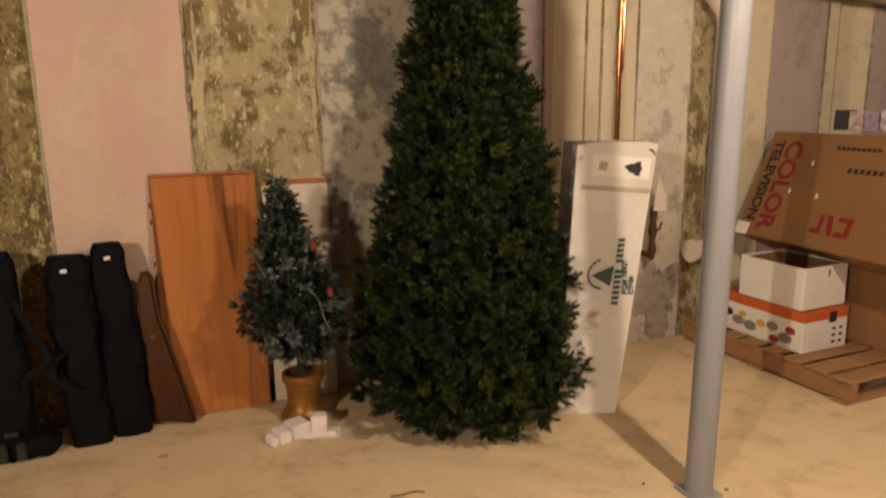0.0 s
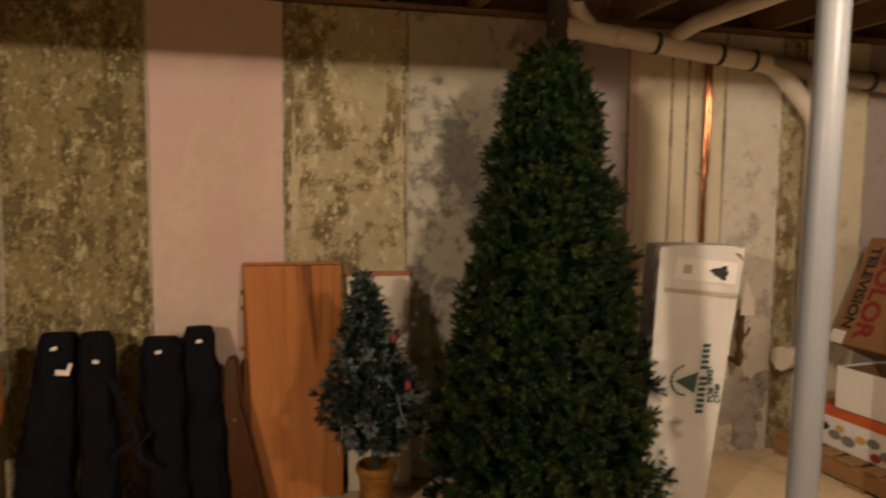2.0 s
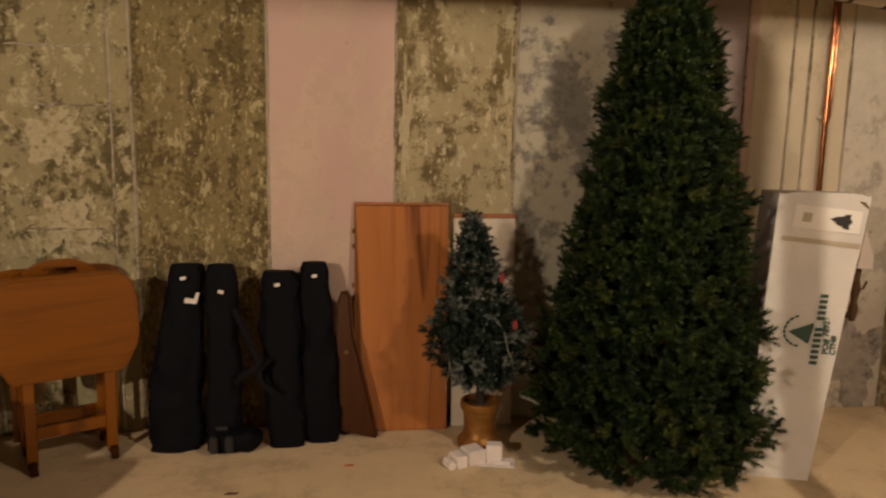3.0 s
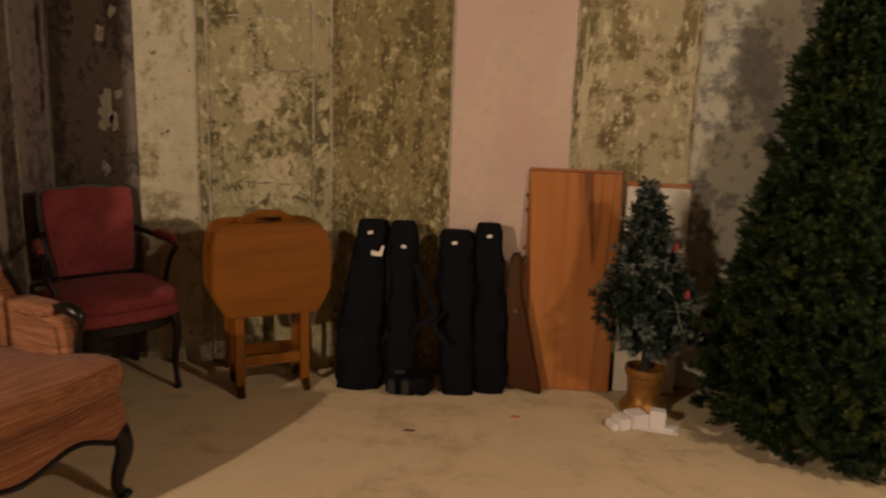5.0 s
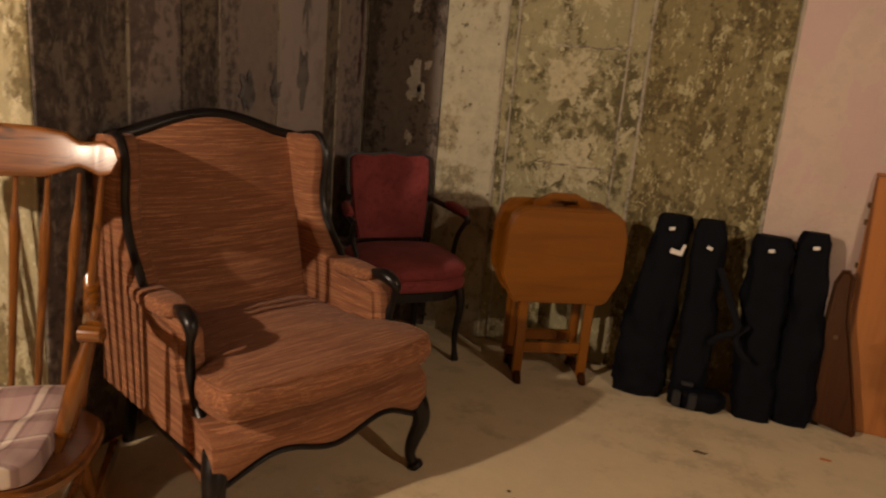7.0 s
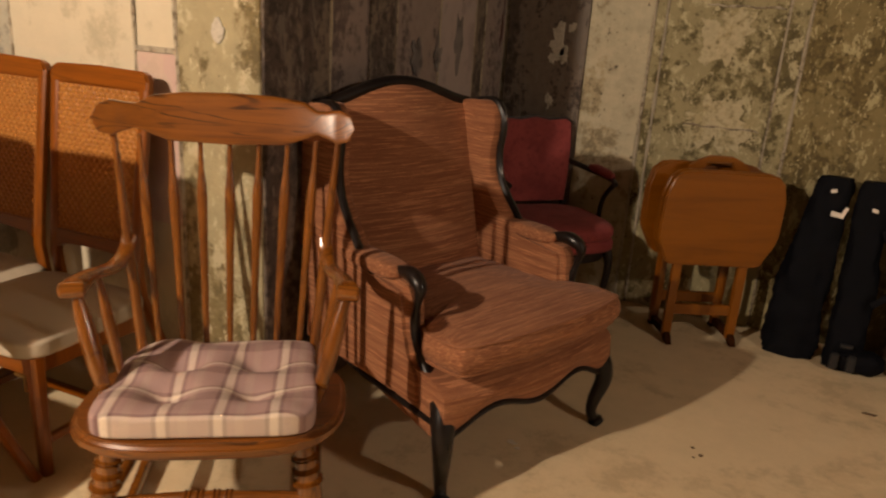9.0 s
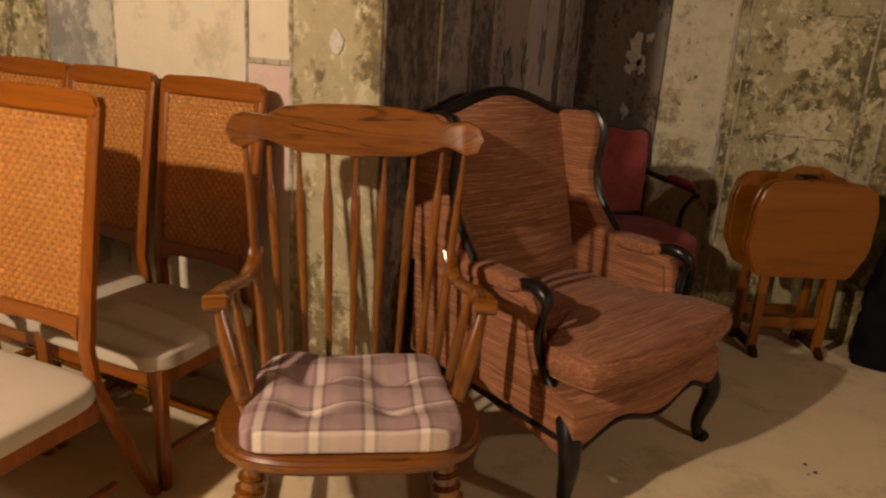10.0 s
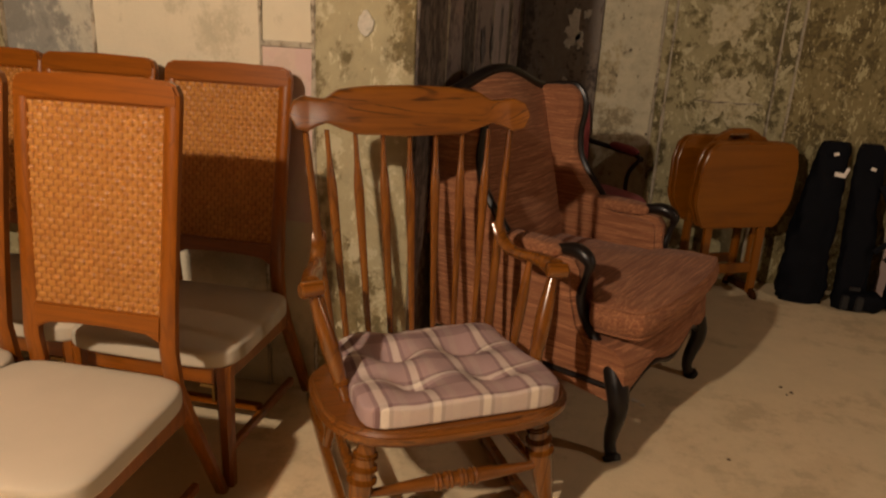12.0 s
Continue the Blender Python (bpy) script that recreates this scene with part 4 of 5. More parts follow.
for s in (-1, 1):
    body, rim = wing_side(s)
    side = part("wing", body, WING_CLOTH, wing, smooth=True)
    part("wing_trim", tube(rim + [(s * 0.338, 0.33, 1.045), (s * 0.33, 0.355, 1.045)], 0.014, 8), BLACK_WOOD, side, "black wooden wing edge", smooth=True)
    # arm: padded panel with a wooden front scroll
    out = [(-0.30, 0.25), (0.33, 0.25), (0.33, 0.66), (0.10, 0.655), (0.02, 0.628), (-0.10, 0.615), (-0.185, 0.605), (-0.205, 0.58), (-0.215, 0.50), (-0.24, 0.42), (-0.285, 0.36)]
    o = part("arm_panel", slab(out, 0.085, "x", 0.022, 3), WING_CLOTH, wing, smooth=True)
    o.location = (s * 0.345, 0, 0)
    o = part("arm_pad", pillow(0.095, 0.30, 0.05, 3.5, 10, (0, 0, 0)), WING_TOP, wing, smooth=True)
    o.location = (s * 0.347, 0.005, 0.598)
    scroll = spline([(s * 0.35, -0.12, 0.628), (s * 0.355, -0.19, 0.635), (s * 0.362, -0.235, 0.61), (s * 0.362, -0.228, 0.56), (s * 0.355, -0.215, 0.48), (s * 0.358, -0.25, 0.41), (s * 0.365, -0.315, 0.345)], 6)
    part("arm_scroll", tube(scroll, [0.011 + 0.013 * math.sin(math.pi * min(1, (k + 4) / (len(scroll) * 0.62))) ** 2 if k < len(scroll) * 0.55 else 0.015 for k in range(len(scroll))], 10), BLACK_WOOD, wing, "black carved arm front", smooth=True)
    leg = spline([(s * 0.345, -0.345, 0.30), (s * 0.372, -0.378, 0.23), (s * 0.378, -0.388, 0.17), (s * 0.362, -0.372, 0.09), (s * 0.358, -0.37, 0.04), (s * 0.372, -0.39, 0.0)], 6)
    part("front_leg", tube(leg, [0.040 - 0.021 * min(1, k / (len(leg) * 0.72)) + (0.009 if k > len(leg) - 4 else 0) for k in range(len(leg))], 12), BLACK_WOOD, wing, "black cabriole leg", smooth=True)
    part("back_leg", bar([(s * 0.29, 0.29, 0.27), (s * 0.295, 0.31, 0.15), (s * 0.30, 0.35, 0.0)], [0.045, 0.038, 0.032], 0.035), BLACK_WOOD, wing, smooth=True)
    part("side_rail", tube([(s * 0.38, -0.36, 0.245), (s * 0.36, 0.0, 0.238), (s * 0.33, 0.30, 0.24)], 0.010, 8), BLACK_WOOD, wing, smooth=True)

# red chair in the corner
red = thing("open_armchair", pose(-1.857, 3.225, 0, 0, 0, 46), "dark wood open armchair with dusky red velvet seat and back", "armchair")
DARK_WALNUT = plain("dark_walnut", (0.014, 0.009, 0.007), 0.45, 0.0, 0.3, 25, 120, 0.04, 0.05, 0.3)
out = [(-0.165, 0.50), (-0.185, 0.62), (-0.20, 0.78), (-0.198, 0.885), (-0.17, 0.905), (-0.08, 0.898), (0, 0.912), (0.08, 0.898), (0.17, 0.905), (0.198, 0.885), (0.20, 0.78), (0.185, 0.62), (0.165, 0.50)]
tilt = Matrix.Translation((0, 0.19, 0.5)) @ Matrix.Rotation(-0.17, 4, "X") @ Matrix.Translation((0, 0, -0.5))
part("back_frame", turned(tilt, slab([(a * 1.09, b + (0.012 if b > 0.8 else 0)) for a, b in out], 0.03, "y", 0.006)), DARK_WALNUT, red, smooth=True)
part("back_pad", turned(tilt @ Matrix.Translation((0, -0.018, 0)), slab(out, 0.04, "y", 0.006, 3)), RED_CLOTH, red, "dusky red velvet back", smooth=True)
bm = pillow(0.53, 0.51, 0.10, 3.2, 14, (0, -0.035, 0.395), 0.15)
part("seat", bm, RED_CLOTH, red, "plump red velvet seat", smooth=True)
part("seat_border", pillow(0.515, 0.50, 0.085, 4.0, 12, (0, -0.035, 0.345), 0.0), RED_CLOTH, red, "red velvet border under the seat", smooth=True)
part("seat_rail", turned(Matrix.Translation((0, -0.03, 0.335)), slab([(0.245 * math.copysign(abs(math.cos(a)) ** 0.7, math.cos(a)), 0.235 * math.copysign(abs(math.sin(a)) ** 0.7, math.sin(a))) for a in [k * math.tau / 28 for k in range(28)]], 0.05, "z", 0.008)), DARK_WALNUT, red, smooth=True)
for s in (-1, 1):
    part("front_leg", tube(spline([(s * 0.205, -0.205, 0.39), (s * 0.222, -0.225, 0.28), (s * 0.212, -0.215, 0.12), (s * 0.218, -0.228, 0.0)], 5), [0.025, 0.025, 0.024, 0.022, 0.021, 0.019, 0.018, 0.017, 0.016, 0.015, 0.014, 0.013, 0.013, 0.013, 0.016, 0.018], 10), DARK_WALNUT, red, smooth=True)
    part("back_leg", bar([(s * 0.19, 0.20, 0.5), (s * 0.185, 0.20, 0.35), (s * 0.19, 0.25, 0.0)], 0.03, 0.03), DARK_WALNUT, red, smooth=True)
    part("arm", tube(spline([(s * 0.20, 0.215, 0.70), (s * 0.26, 0.08, 0.675), (s * 0.285, -0.06, 0.66), (s * 0.275, -0.12, 0.645)], 5), 0.013, 10), DARK_WALNUT, red, smooth=True)
    part("arm_pad", tube(spline([(s * 0.257, 0.09, 0.692), (s * 0.277, 0.0, 0.683), (s * 0.284, -0.08, 0.672)], 4), [0.012, 0.02, 0.022, 0.022, 0.022, 0.022, 0.022, 0.02, 0.012], 10), RED_CLOTH, red, smooth=True)
    part("arm_post", tube(spline([(s * 0.276, -0.11, 0.65), (s * 0.262, -0.05, 0.56), (s * 0.235, -0.07, 0.46), (s * 0.235, -0.08, 0.36)], 5), 0.012, 10), DARK_WALNUT, red, smooth=True)

# folding tray tables on their stand
FOOT_WOOD = plain("dark_foot_wood", (0.040, 0.012, 0.002), 0.85, 0.0, 0.2, 20, 120, 0.05, 0.0, 0.1)
trays = thing("tray_table_set", pose(-1.135, 3.32, 0, 0, 0, 29), "set of amber wooden folding tray tables on a carrying stand", "tray table")
def tray_out(w, h):
    return [(-w, -h * 0.32), (-w * 0.985, h * 0.45), (-w * 0.9, h * 0.82), (-w * 0.76, h * 0.97), (-w * 0.6, h), (w * 0.6, h), (w * 0.76, h * 0.97), (w * 0.9, h * 0.82), (w * 0.985, h * 0.45), (w, -h * 0.32), (w * 0.97, -h * 0.5), (w * 0.8, -h * 0.94), (w * 0.72, -h), (-w * 0.72, -h), (-w * 0.8, -h * 0.94), (-w * 0.97, -h * 0.5)]
for k, (y, w) in enumerate(((-0.105, 0.27), (-0.060, 0.272), (0.085, 0.278), (0.125, 0.278))):
    o = part("tray", turned(Matrix.Rotation(0.06 if y < 0 else -0.06, 4, "X"), slab(tray_out(w, 0.212), 0.022, "y", 0.007, 3)), TRAY_WOOD, trays, "rounded amber wood tray", smooth=True)
    o.location = (0, y, 0.585)
for s in (-1, 1):
    for y in (-0.075, 0.095):
        part("upright", box(0.042, 0.022, 0.50, (s * 0.15, y, 0.02), 0.003), TRAY_LEG, trays)
    part("foot", slab([(-0.13, 0.0), (-0.10, 0.0), (-0.07, 0.018), (0.08, 0.018), (0.10, 0.0), (0.13, 0.0), (0.12, 0.035), (0.08, 0.055), (-0.06, 0.055), (-0.11, 0.035)], 0.03, "x", 0.003), FOOT_WOOD, trays).location = (s * 0.15, 0, 0)
    part("folded_leg", box(0.022, 0.02, 0.34, (s * 0.19, 0.03, 0.10), 0.003), TRAY_LEG, trays)
part("stretcher", box(0.26, 0.02, 0.05, (0, -0.07, 0.13), 0.003), TRAY_WOOD, trays)
part("back_stretcher", box(0.26, 0.02, 0.05, (0, 0.095, 0.13), 0.003), TRAY_WOOD, trays)
handle = [(-0.135, 0.775), (-0.10, 0.80), (-0.05, 0.822), (0.05, 0.822), (0.10, 0.80), (0.135, 0.775), (0.135, 0.755), (0.07, 0.762), (0.055, 0.795), (-0.055, 0.795), (-0.07, 0.762), (-0.135, 0.755)]
part("handle", turned(Matrix.Translation((0, 0.01, 0.024)), slab(handle, 0.022, "y", 0.004)), TRAY_WOOD, trays, "curved carrying handle", smooth=True)

# ---- along the wall ----
BAG_CLOTH = plain("black_nylon", (0.0028, 0.003, 0.005), 0.72, 0.0, 0.35, 16, 300, 0.3, 0.0, 0.11)
STRAP = plain("black_webbing", (0.004, 0.004, 0.006), 0.8, 0.0, 0.3, 30, 400, 0.2, 0.0, 0.15)
BUCKLE = plain("black_plastic", (0.02, 0.02, 0.022), 0.3, 0.0, 0.1)
BOARD = wood("orange_varnished_board", (0.45, 0.17, 0.047), (0.25, 0.078, 0.019), "z", 0.33, 0.2, 11, 0.35, 0.2, 0.4, 0.9)
BOARD_EDGE = wood("board_edge_wood", (0.36, 0.13, 0.04), (0.24, 0.07, 0.02), "z", 0.45, 0.1, 40, 0.4)
STOCK_WOOD = wood("dark_walnut_stock", (0.062, 0.018, 0.004), (0.026, 0.007, 0.002), "z", 0.22, 0.3, 30, 0.5, 0.1, 0.25, 0.4)


def carry_bag(x, y, h, w, lean, seed, label, flare=1.0, tag=0.925):
    """A limp upright carry bag leaning to the wall."""
    bag = thing("carry_bag", pose(x, y, 0, 0, 0, 0), label, "bag", "black bags leaning on the wall")
    rnd = random.Random(seed)
    loops = []
    n = 44
    for i in range(n + 1):
        u = i / n
        ww = w * (1.0 + 0.18 * flare * (1 - u) - 0.05 * u) * (0.93 + 0.1 * noise.noise(Vector((seed * 3.1, u * 5, 0))))
        if u > 0.94:
            ww *= 1 - (u - 0.94) * 4
        if u < 0.04:
            ww *= 0.9
        dd = ww * (0.62 - 0.12 * u)
        sway = 0.022 * (noise.noise(Vector((seed * 5.3, u * 2.6, 2.0))) - noise.noise(Vector((seed * 5.3, 0.0, 2.0)))) * (1 - u)
        ring = []
        for k in range(30):
            a = k * math.tau / 30
            r = 1 + 0.22 * noise.noise(Vector((math.cos(a) * 1.4 + seed, math.sin(a) * 1.4, u * 6))) + 0.10 * noise.noise(Vector((math.cos(a) * 3.5 + seed, math.sin(a) * 3.5, u * 17 + math.cos(a) * 2))) + 0.05 * noise.noise(Vector((math.cos(a) * 9 + seed, math.sin(a) * 9, u * 40)))
            ring.append((math.copysign(abs(math.cos(a)) ** 0.7, math.cos(a)) * ww / 2 * r + lean[0] * u + sway, math.copysign(abs(math.sin(a)) ** 0.8, math.sin(a)) * dd / 2 * r + lean[1] * u, h * u))
        loops.append(ring)
    part("body", loft(loops), BAG_CLOTH, bag, smooth=True)
    top = (lean[0] * tag, lean[1] * tag - w * 0.28, h * tag)
    part("tag", turned(Matrix.Translation(top) @ Matrix.Rotation(rnd.uniform(-0.3, 0.3), 4, "Y"), box(0.024, 0.004, 0.015, (0, -0.012, 0), 0.001)), PAPER, bag, "small white tag")
    return bag


bag_a = carry_bag(-0.725, 3.385, 0.80, 0.165, (0.055, 0.09), 1, "tall black nylon carry bag leaning on the wall", 3.2)
part("torn_label", slab([(-0.03, -0.012), (0.02, -0.018), (0.034, 0.03), (0.022, 0.035), (0.01, 0.004), (-0.028, 0.01)], 0.003, "y", 0), PAPER, bag_a, "torn white label").location = (0.085, 0.012, 0.655)
bag_b = carry_bag(-0.505, 3.33, 0.805, 0.15, (-0.012, 0.11), 2, "tall black nylon carry bag with buckles at its foot", 0.3, 0.855)
for dx in (-0.035, 0.03):
    part("buckle", box(0.035, 0.022, 0.075, (dx, -0.072, 0.015), 0.006, seg=2), BUCKLE, bag_b, smooth=True)
part("buckle_clip", box(0.05, 0.014, 0.02, (0.0, -0.066, 0.115), 0.004), BUCKLE, bag_b)
part("shoulder_strap", tube(spline([(0.045, 0.04, 0.62), (0.12, -0.01, 0.47), (0.15, -0.03, 0.39), (0.09, -0.04, 0.35), (0.055, -0.03, 0.31)], 6), 0.014, 8, flat=0.35), STRAP, bag_b, "loose black shoulder strap", smooth=True)
part("foot_flap", pillow(0.20, 0.12, 0.10, 2.6, 8, (0.06, -0.01, 0.0), 0, 0.12), BAG_CLOTH, bag_b, smooth=True)
bag_c = carry_bag(-0.24, 3.37, 0.77, 0.18, (-0.04, 0.09), 3, "wide black nylon carry bag leaning on the wall", 0.5)
part("shoulder_strap", tube(spline([(-0.07, -0.03, 0.40), (-0.11, -0.07, 0.36), (-0.095, -0.09, 0.31), (-0.05, -0.09, 0.27)], 6), 0.011, 8, flat=0.35), STRAP, bag_c, smooth=True)
carry_bag(-0.085, 3.40, 0.81, 0.15, (-0.035, 0.06), 4, "narrow black nylon carry bag leaning on the wall", 0.6)

wedge = thing("wooden_stock", pose(0.05, 3.42, 0, -3, 0, -10), "dark varnished walnut wedge-shaped piece leaning upright", "wood piece")
out = [(-0.075, 0.03), (0.105, 0.0), (0.118, 0.012), (0.112, 0.05), (0.07, 0.22), (0.03, 0.38), (0.005, 0.47), (-0.005, 0.55), (-0.012, 0.65), (-0.03, 0.68), (-0.06, 0.675), (-0.08, 0.62), (-0.085, 0.45), (-0.07, 0.25), (-0.07, 0.1)]
part("stock", slab(out, 0.042, "y", 0.012, 3), STOCK_WOOD, wedge, smooth=True)
part("bolt", tube([(-0.03, -0.024, 0.40), (-0.03, -0.018, 0.40)], 0.010, 12), BRASS_OLD, wedge)

board = thing("wooden_board", pose(0.275, 3.475, 0, -4.5, 0, 0), "orange-brown varnished wooden table leaf leaning on the wall", "board")
part("face_board", box(0.435, 0.028, 1.055, (0, 0, 0.003), 0.004, seg=2), BOARD, board)
part("edge_band", box(0.437, 0.022, 0.014, (0, 0.001, 1.060), 0.002), BOARD_EDGE, board)
for z in (0.62, 0.68, 0.86, 0.93):
    part("hinge_peg", box(0.012, 0.016, 0.022, (-0.221, 0.006, z), 0.002), BRASS_OLD, board)

WHITE_BOARD = plain("off_white_board", (0.60, 0.53, 0.42), 0.6, 0.0, 0.08, 5)
pale = thing("white_panel", pose(0.665, 3.50, 0, -3.5, 0, -2), "off-white flat panel leaning behind the small tree", "panel")
part("sheet", box(0.29, 0.03, 1.0, (0, 0, 0.002), 0.004), WHITE_BOARD, pale)
part("rim", box(0.30, 0.036, 0.02, (0, 0, 1.003), 0.003), BOARD_EDGE, pale)
part("printed_sticker", box(0.055, 0.003, 0.10, (-0.105, -0.0172, 0.66), 0.0005), plain("red_sticker", (0.40, 0.04, 0.04), 0.5), pale, "red printed sticker")
part("printed_sticker", box(0.03, 0.003, 0.035, (-0.12, -0.0185, 0.665), 0.0005), plain("yellow_sticker", (0.55, 0.40, 0.06), 0.5), pale, "yellow printed sticker")


# ---- the trees ----
def needle_material(name, stops, rough=0.55):
    m, t, b = nodes_of(name)
    g = t.nodes.new("ShaderNodeNewGeometry")
    link(t, ramp(t, g.outputs["Random Per Island"], stops), b.inputs["Base Color"])
    b.inputs["Roughness"].default_value = rough
    b.inputs["Specular IOR Level"].default_value = 0.25
    return m


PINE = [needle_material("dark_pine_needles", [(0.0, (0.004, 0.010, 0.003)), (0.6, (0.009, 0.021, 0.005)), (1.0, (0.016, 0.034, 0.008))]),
        needle_material("green_pine_needles", [(0.0, (0.009, 0.021, 0.005)), (0.6, (0.020, 0.041, 0.008)), (1.0, (0.036, 0.062, 0.010))]),
        needle_material("olive_pine_tips", [(0.0, (0.018, 0.034, 0.007)), (0.6, (0.038, 0.056, 0.009)), (1.0, (0.10, 0.10, 0.019))])]
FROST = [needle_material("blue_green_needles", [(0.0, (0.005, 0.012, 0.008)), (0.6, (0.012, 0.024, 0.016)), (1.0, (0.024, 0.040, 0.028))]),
         needle_material("pale_green_needles", [(0.0, (0.013, 0.026, 0.018)), (0.7, (0.032, 0.050, 0.038)), (1.0, (0.10, 0.125, 0.105))]),
         needle_material("frosted_needle_tips", [(0.0, (0.035, 0.055, 0.043)), (0.5, (0.10, 0.125, 0.11)), (0.8, (0.26, 0.28, 0.26)), (1.0, (0.48, 0.49, 0.45))])]
BARK = plain("dark_wire_stem", (0.016, 0.014, 0.008), 0.8, 0.0, 0.3, 30)


def sprigs(bases, dirs, lengths, per, size, rng, width, clump, pale=0.12):
    """Needles round each twig, three corners to a needle."""
    n = len(bases)
    u = rng.rand(n, per) ** 0.8
    d = dirs / np.linalg.norm(dirs, axis=1, keepdims=True)
    ref = np.where(np.abs(d[:, 2:3]) < 0.9, np.array([[0, 0, 1.0]]), np.array([[1.0, 0, 0]]))
    a = np.cross(d, ref)
    a /= np.linalg.norm(a, axis=1, keepdims=True)
    b = np.cross(d, a)
    th = rng.rand(n, per) * math.tau
    rad = a[:, None] * np.cos(th)[..., None] + b[:, None] * np.sin(th)[..., None]
    root = bases[:, None] + d[:, None] * (u * lengths[:, None])[..., None]
    nd = rad * 0.9 + d[:, None] * (0.30 + 0.9 * u ** 2)[..., None]
    nd /= np.linalg.norm(nd, axis=2, keepdims=True)
    ln = size * (0.65 + 0.6 * rng.rand(n, per)) * (1.0 - 0.35 * u)
    tip = root + nd * ln[..., None]
    side = np.cross(nd, d[:, None] + 0.01)
    side /= np.linalg.norm(side, axis=2, keepdims=True)
    verts = np.stack([root - side * width, root + side * width, tip + side * width * 0.3, tip - side * width * 0.3], axis=2).reshape(-1, 3)
    # a shade for each clump of twigs, with paler ends
    shade = np.repeat(rng.choice(3, n // clump + 1, p=[0.62 - pale, 0.38, pale]), clump)[:n, None] + (u > 0.75) * (rng.rand(n, per) < 0.22)
    return verts, np.clip(shade, 0, 2).ravel().astype(np.int32)


def foliage(name, grown, materials, parent, label):
    verts, shade = grown
    me = bpy.data.meshes.new(name)
    q = len(verts) // 4
    me.vertices.add(len(verts))
    me.vertices.foreach_set("co", verts.astype(np.float32).ravel())
    me.loops.add(4 * q)
    me.loops.foreach_set("vertex_index", np.arange(4 * q, dtype=np.int32))
    me.polygons.add(q)
    me.polygons.foreach_set("loop_start", np.arange(0, 4 * q, 4, dtype=np.int32))
    me.update(calc_edges=True)
    me.validate()
    for material in materials:
        me.materials.append(material)
    me.polygons.foreach_set("material_index", shade)
    ob = new(name, me)
    ob.parent = parent
    ob["label"] = label
    return ob


def tufted(rng, tips, radius, z0, z1, twigs, length, lumps):
    """Bough ends spread over a cone, each a fan of twigs, with sparser growth inside."""
    bases, dirs, lens = [], [], []
    zs = np.linspace(z0, z1, 400)
    area = np.cumsum([radius(z) + 0.02 for z in zs])
    for k in range(tips):
        z = float(np.interp((k + rng.rand()) / tips * area[-1], area, zs))
        az = k * 2.39996 + rng.rand() * 0.5
        deep = (1.0, 0.93, 0.76)[k % 3]
        r = radius(z) * (deep + 0.16 * (rng.rand() - 0.5))
        r *= 1 + lumps * noise.noise(Vector((math.cos(az) * 2.6, math.sin(az) * 2.6, z * 8.0)))
        out = np.array([math.cos(az), math.sin(az), 0.0])
        across = np.array([-math.sin(az), math.cos(az), 0.0])
        heart = out * max(0.0, r - length * 0.8) + np.array([0, 0, z - 0.3 * length])
        for j in range(twigs):
            d = out * (0.5 + 0.6 * rng.rand()) + across * (rng.rand() - 0.5) * 2.0 + np.array([0, 0, 0.25 + 1.3 * (rng.rand() - 0.45)])
            d /= np.linalg.norm(d)
            bases.append(heart + d * length * 0.15 * rng.rand())
            dirs.append(d)
            lens.append(length * (0.65 + 0.45 * rng.rand()))
    return np.array(bases), np.array(dirs), np.array(lens)


def tree_radius(z):
    t = [(0.02, 0.40), (0.12, 0.47), (0.30, 0.50), (0.8, 0.392), (1.2, 0.318), (1.6, 0.238), (1.8, 0.195), (1.93, 0.15), (2.02, 0.09), (2.06, 0.02)]
    return float(np.interp(z, [a for a, _ in t], [b for _, b in t]))


tree = thing("artificial_tree", pose(1.325, 3.12, 0), "tall dark green artificial Christmas tree standing by the wall", "tree")
rng = np.random.RandomState(3)
b_, d_, l_ = tufted(rng, 1150, tree_radius, 0.05, 2.0, 7, 0.070, 0.24)
keep = b_[:, 1] + d_[:, 1] * 0.12 < 0.40
v_ = sprigs(b_[keep], d_[keep], l_[keep], 66, 0.0245, rng, 0.0016, 7)
# added filler: closes see-through gaps, darkest green only, standing in for inner shade
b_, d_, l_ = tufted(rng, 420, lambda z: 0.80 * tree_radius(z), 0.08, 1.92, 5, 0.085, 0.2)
foliage("inner_shade_fill", sprigs(b_, d_, l_, 42, 0.045, rng, 0.0045, 5), PINE[:1] * 3, tree, "coarse filler needles inside the tree, kept dark for inner shade")
foliage("crown", v_, PINE, tree, "dense dark green needle boughs")
part("trunk", tube([(0, 0, 0.0), (0, 0, 1.0), (0, 0, 2.02)], [0.028, 0.022, 0.006], 10), BARK, tree)
inner = bmesh.new()
for i in range(60):
    z, az = 0.1 + 1.8 * i / 60, i * 2.4
    r = tree_radius(z) * 0.6
    tube([(0, 0, z), (r * math.cos(az), r * math.sin(az), z - 0.12 * r)], [0.004, 0.002], 5, inner)
part("bough", inner, BARK, tree)

GOLD = plain("old_gold_paint", (0.27, 0.125, 0.026), 0.46, 0.6, 0.25, 18)
RED_BOW = plain("red_ribbon", (0.20, 0.022, 0.018), 0.5, 0.0, 0.15)
small = thing("small_potted_tree", pose(0.615, 3.275, 0), "small frosted artificial Christmas tree in a gold pot", "tree")
part("pot", lathe([(0.0, 0.002), (0.094, 0.002), (0.102, 0.012), (0.100, 0.030), (0.086, 0.048), (0.074, 0.062), (0.071, 0.10), (0.075, 0.150), (0.079, 0.166), (0.078, 0.172), (0.088, 0.180), (0.091, 0.198), (0.088, 0.214), (0.078, 0.216), (0.074, 0.20), (0.0, 0.195)], seg=32), GOLD, small, "round gold painted pot", smooth=True)


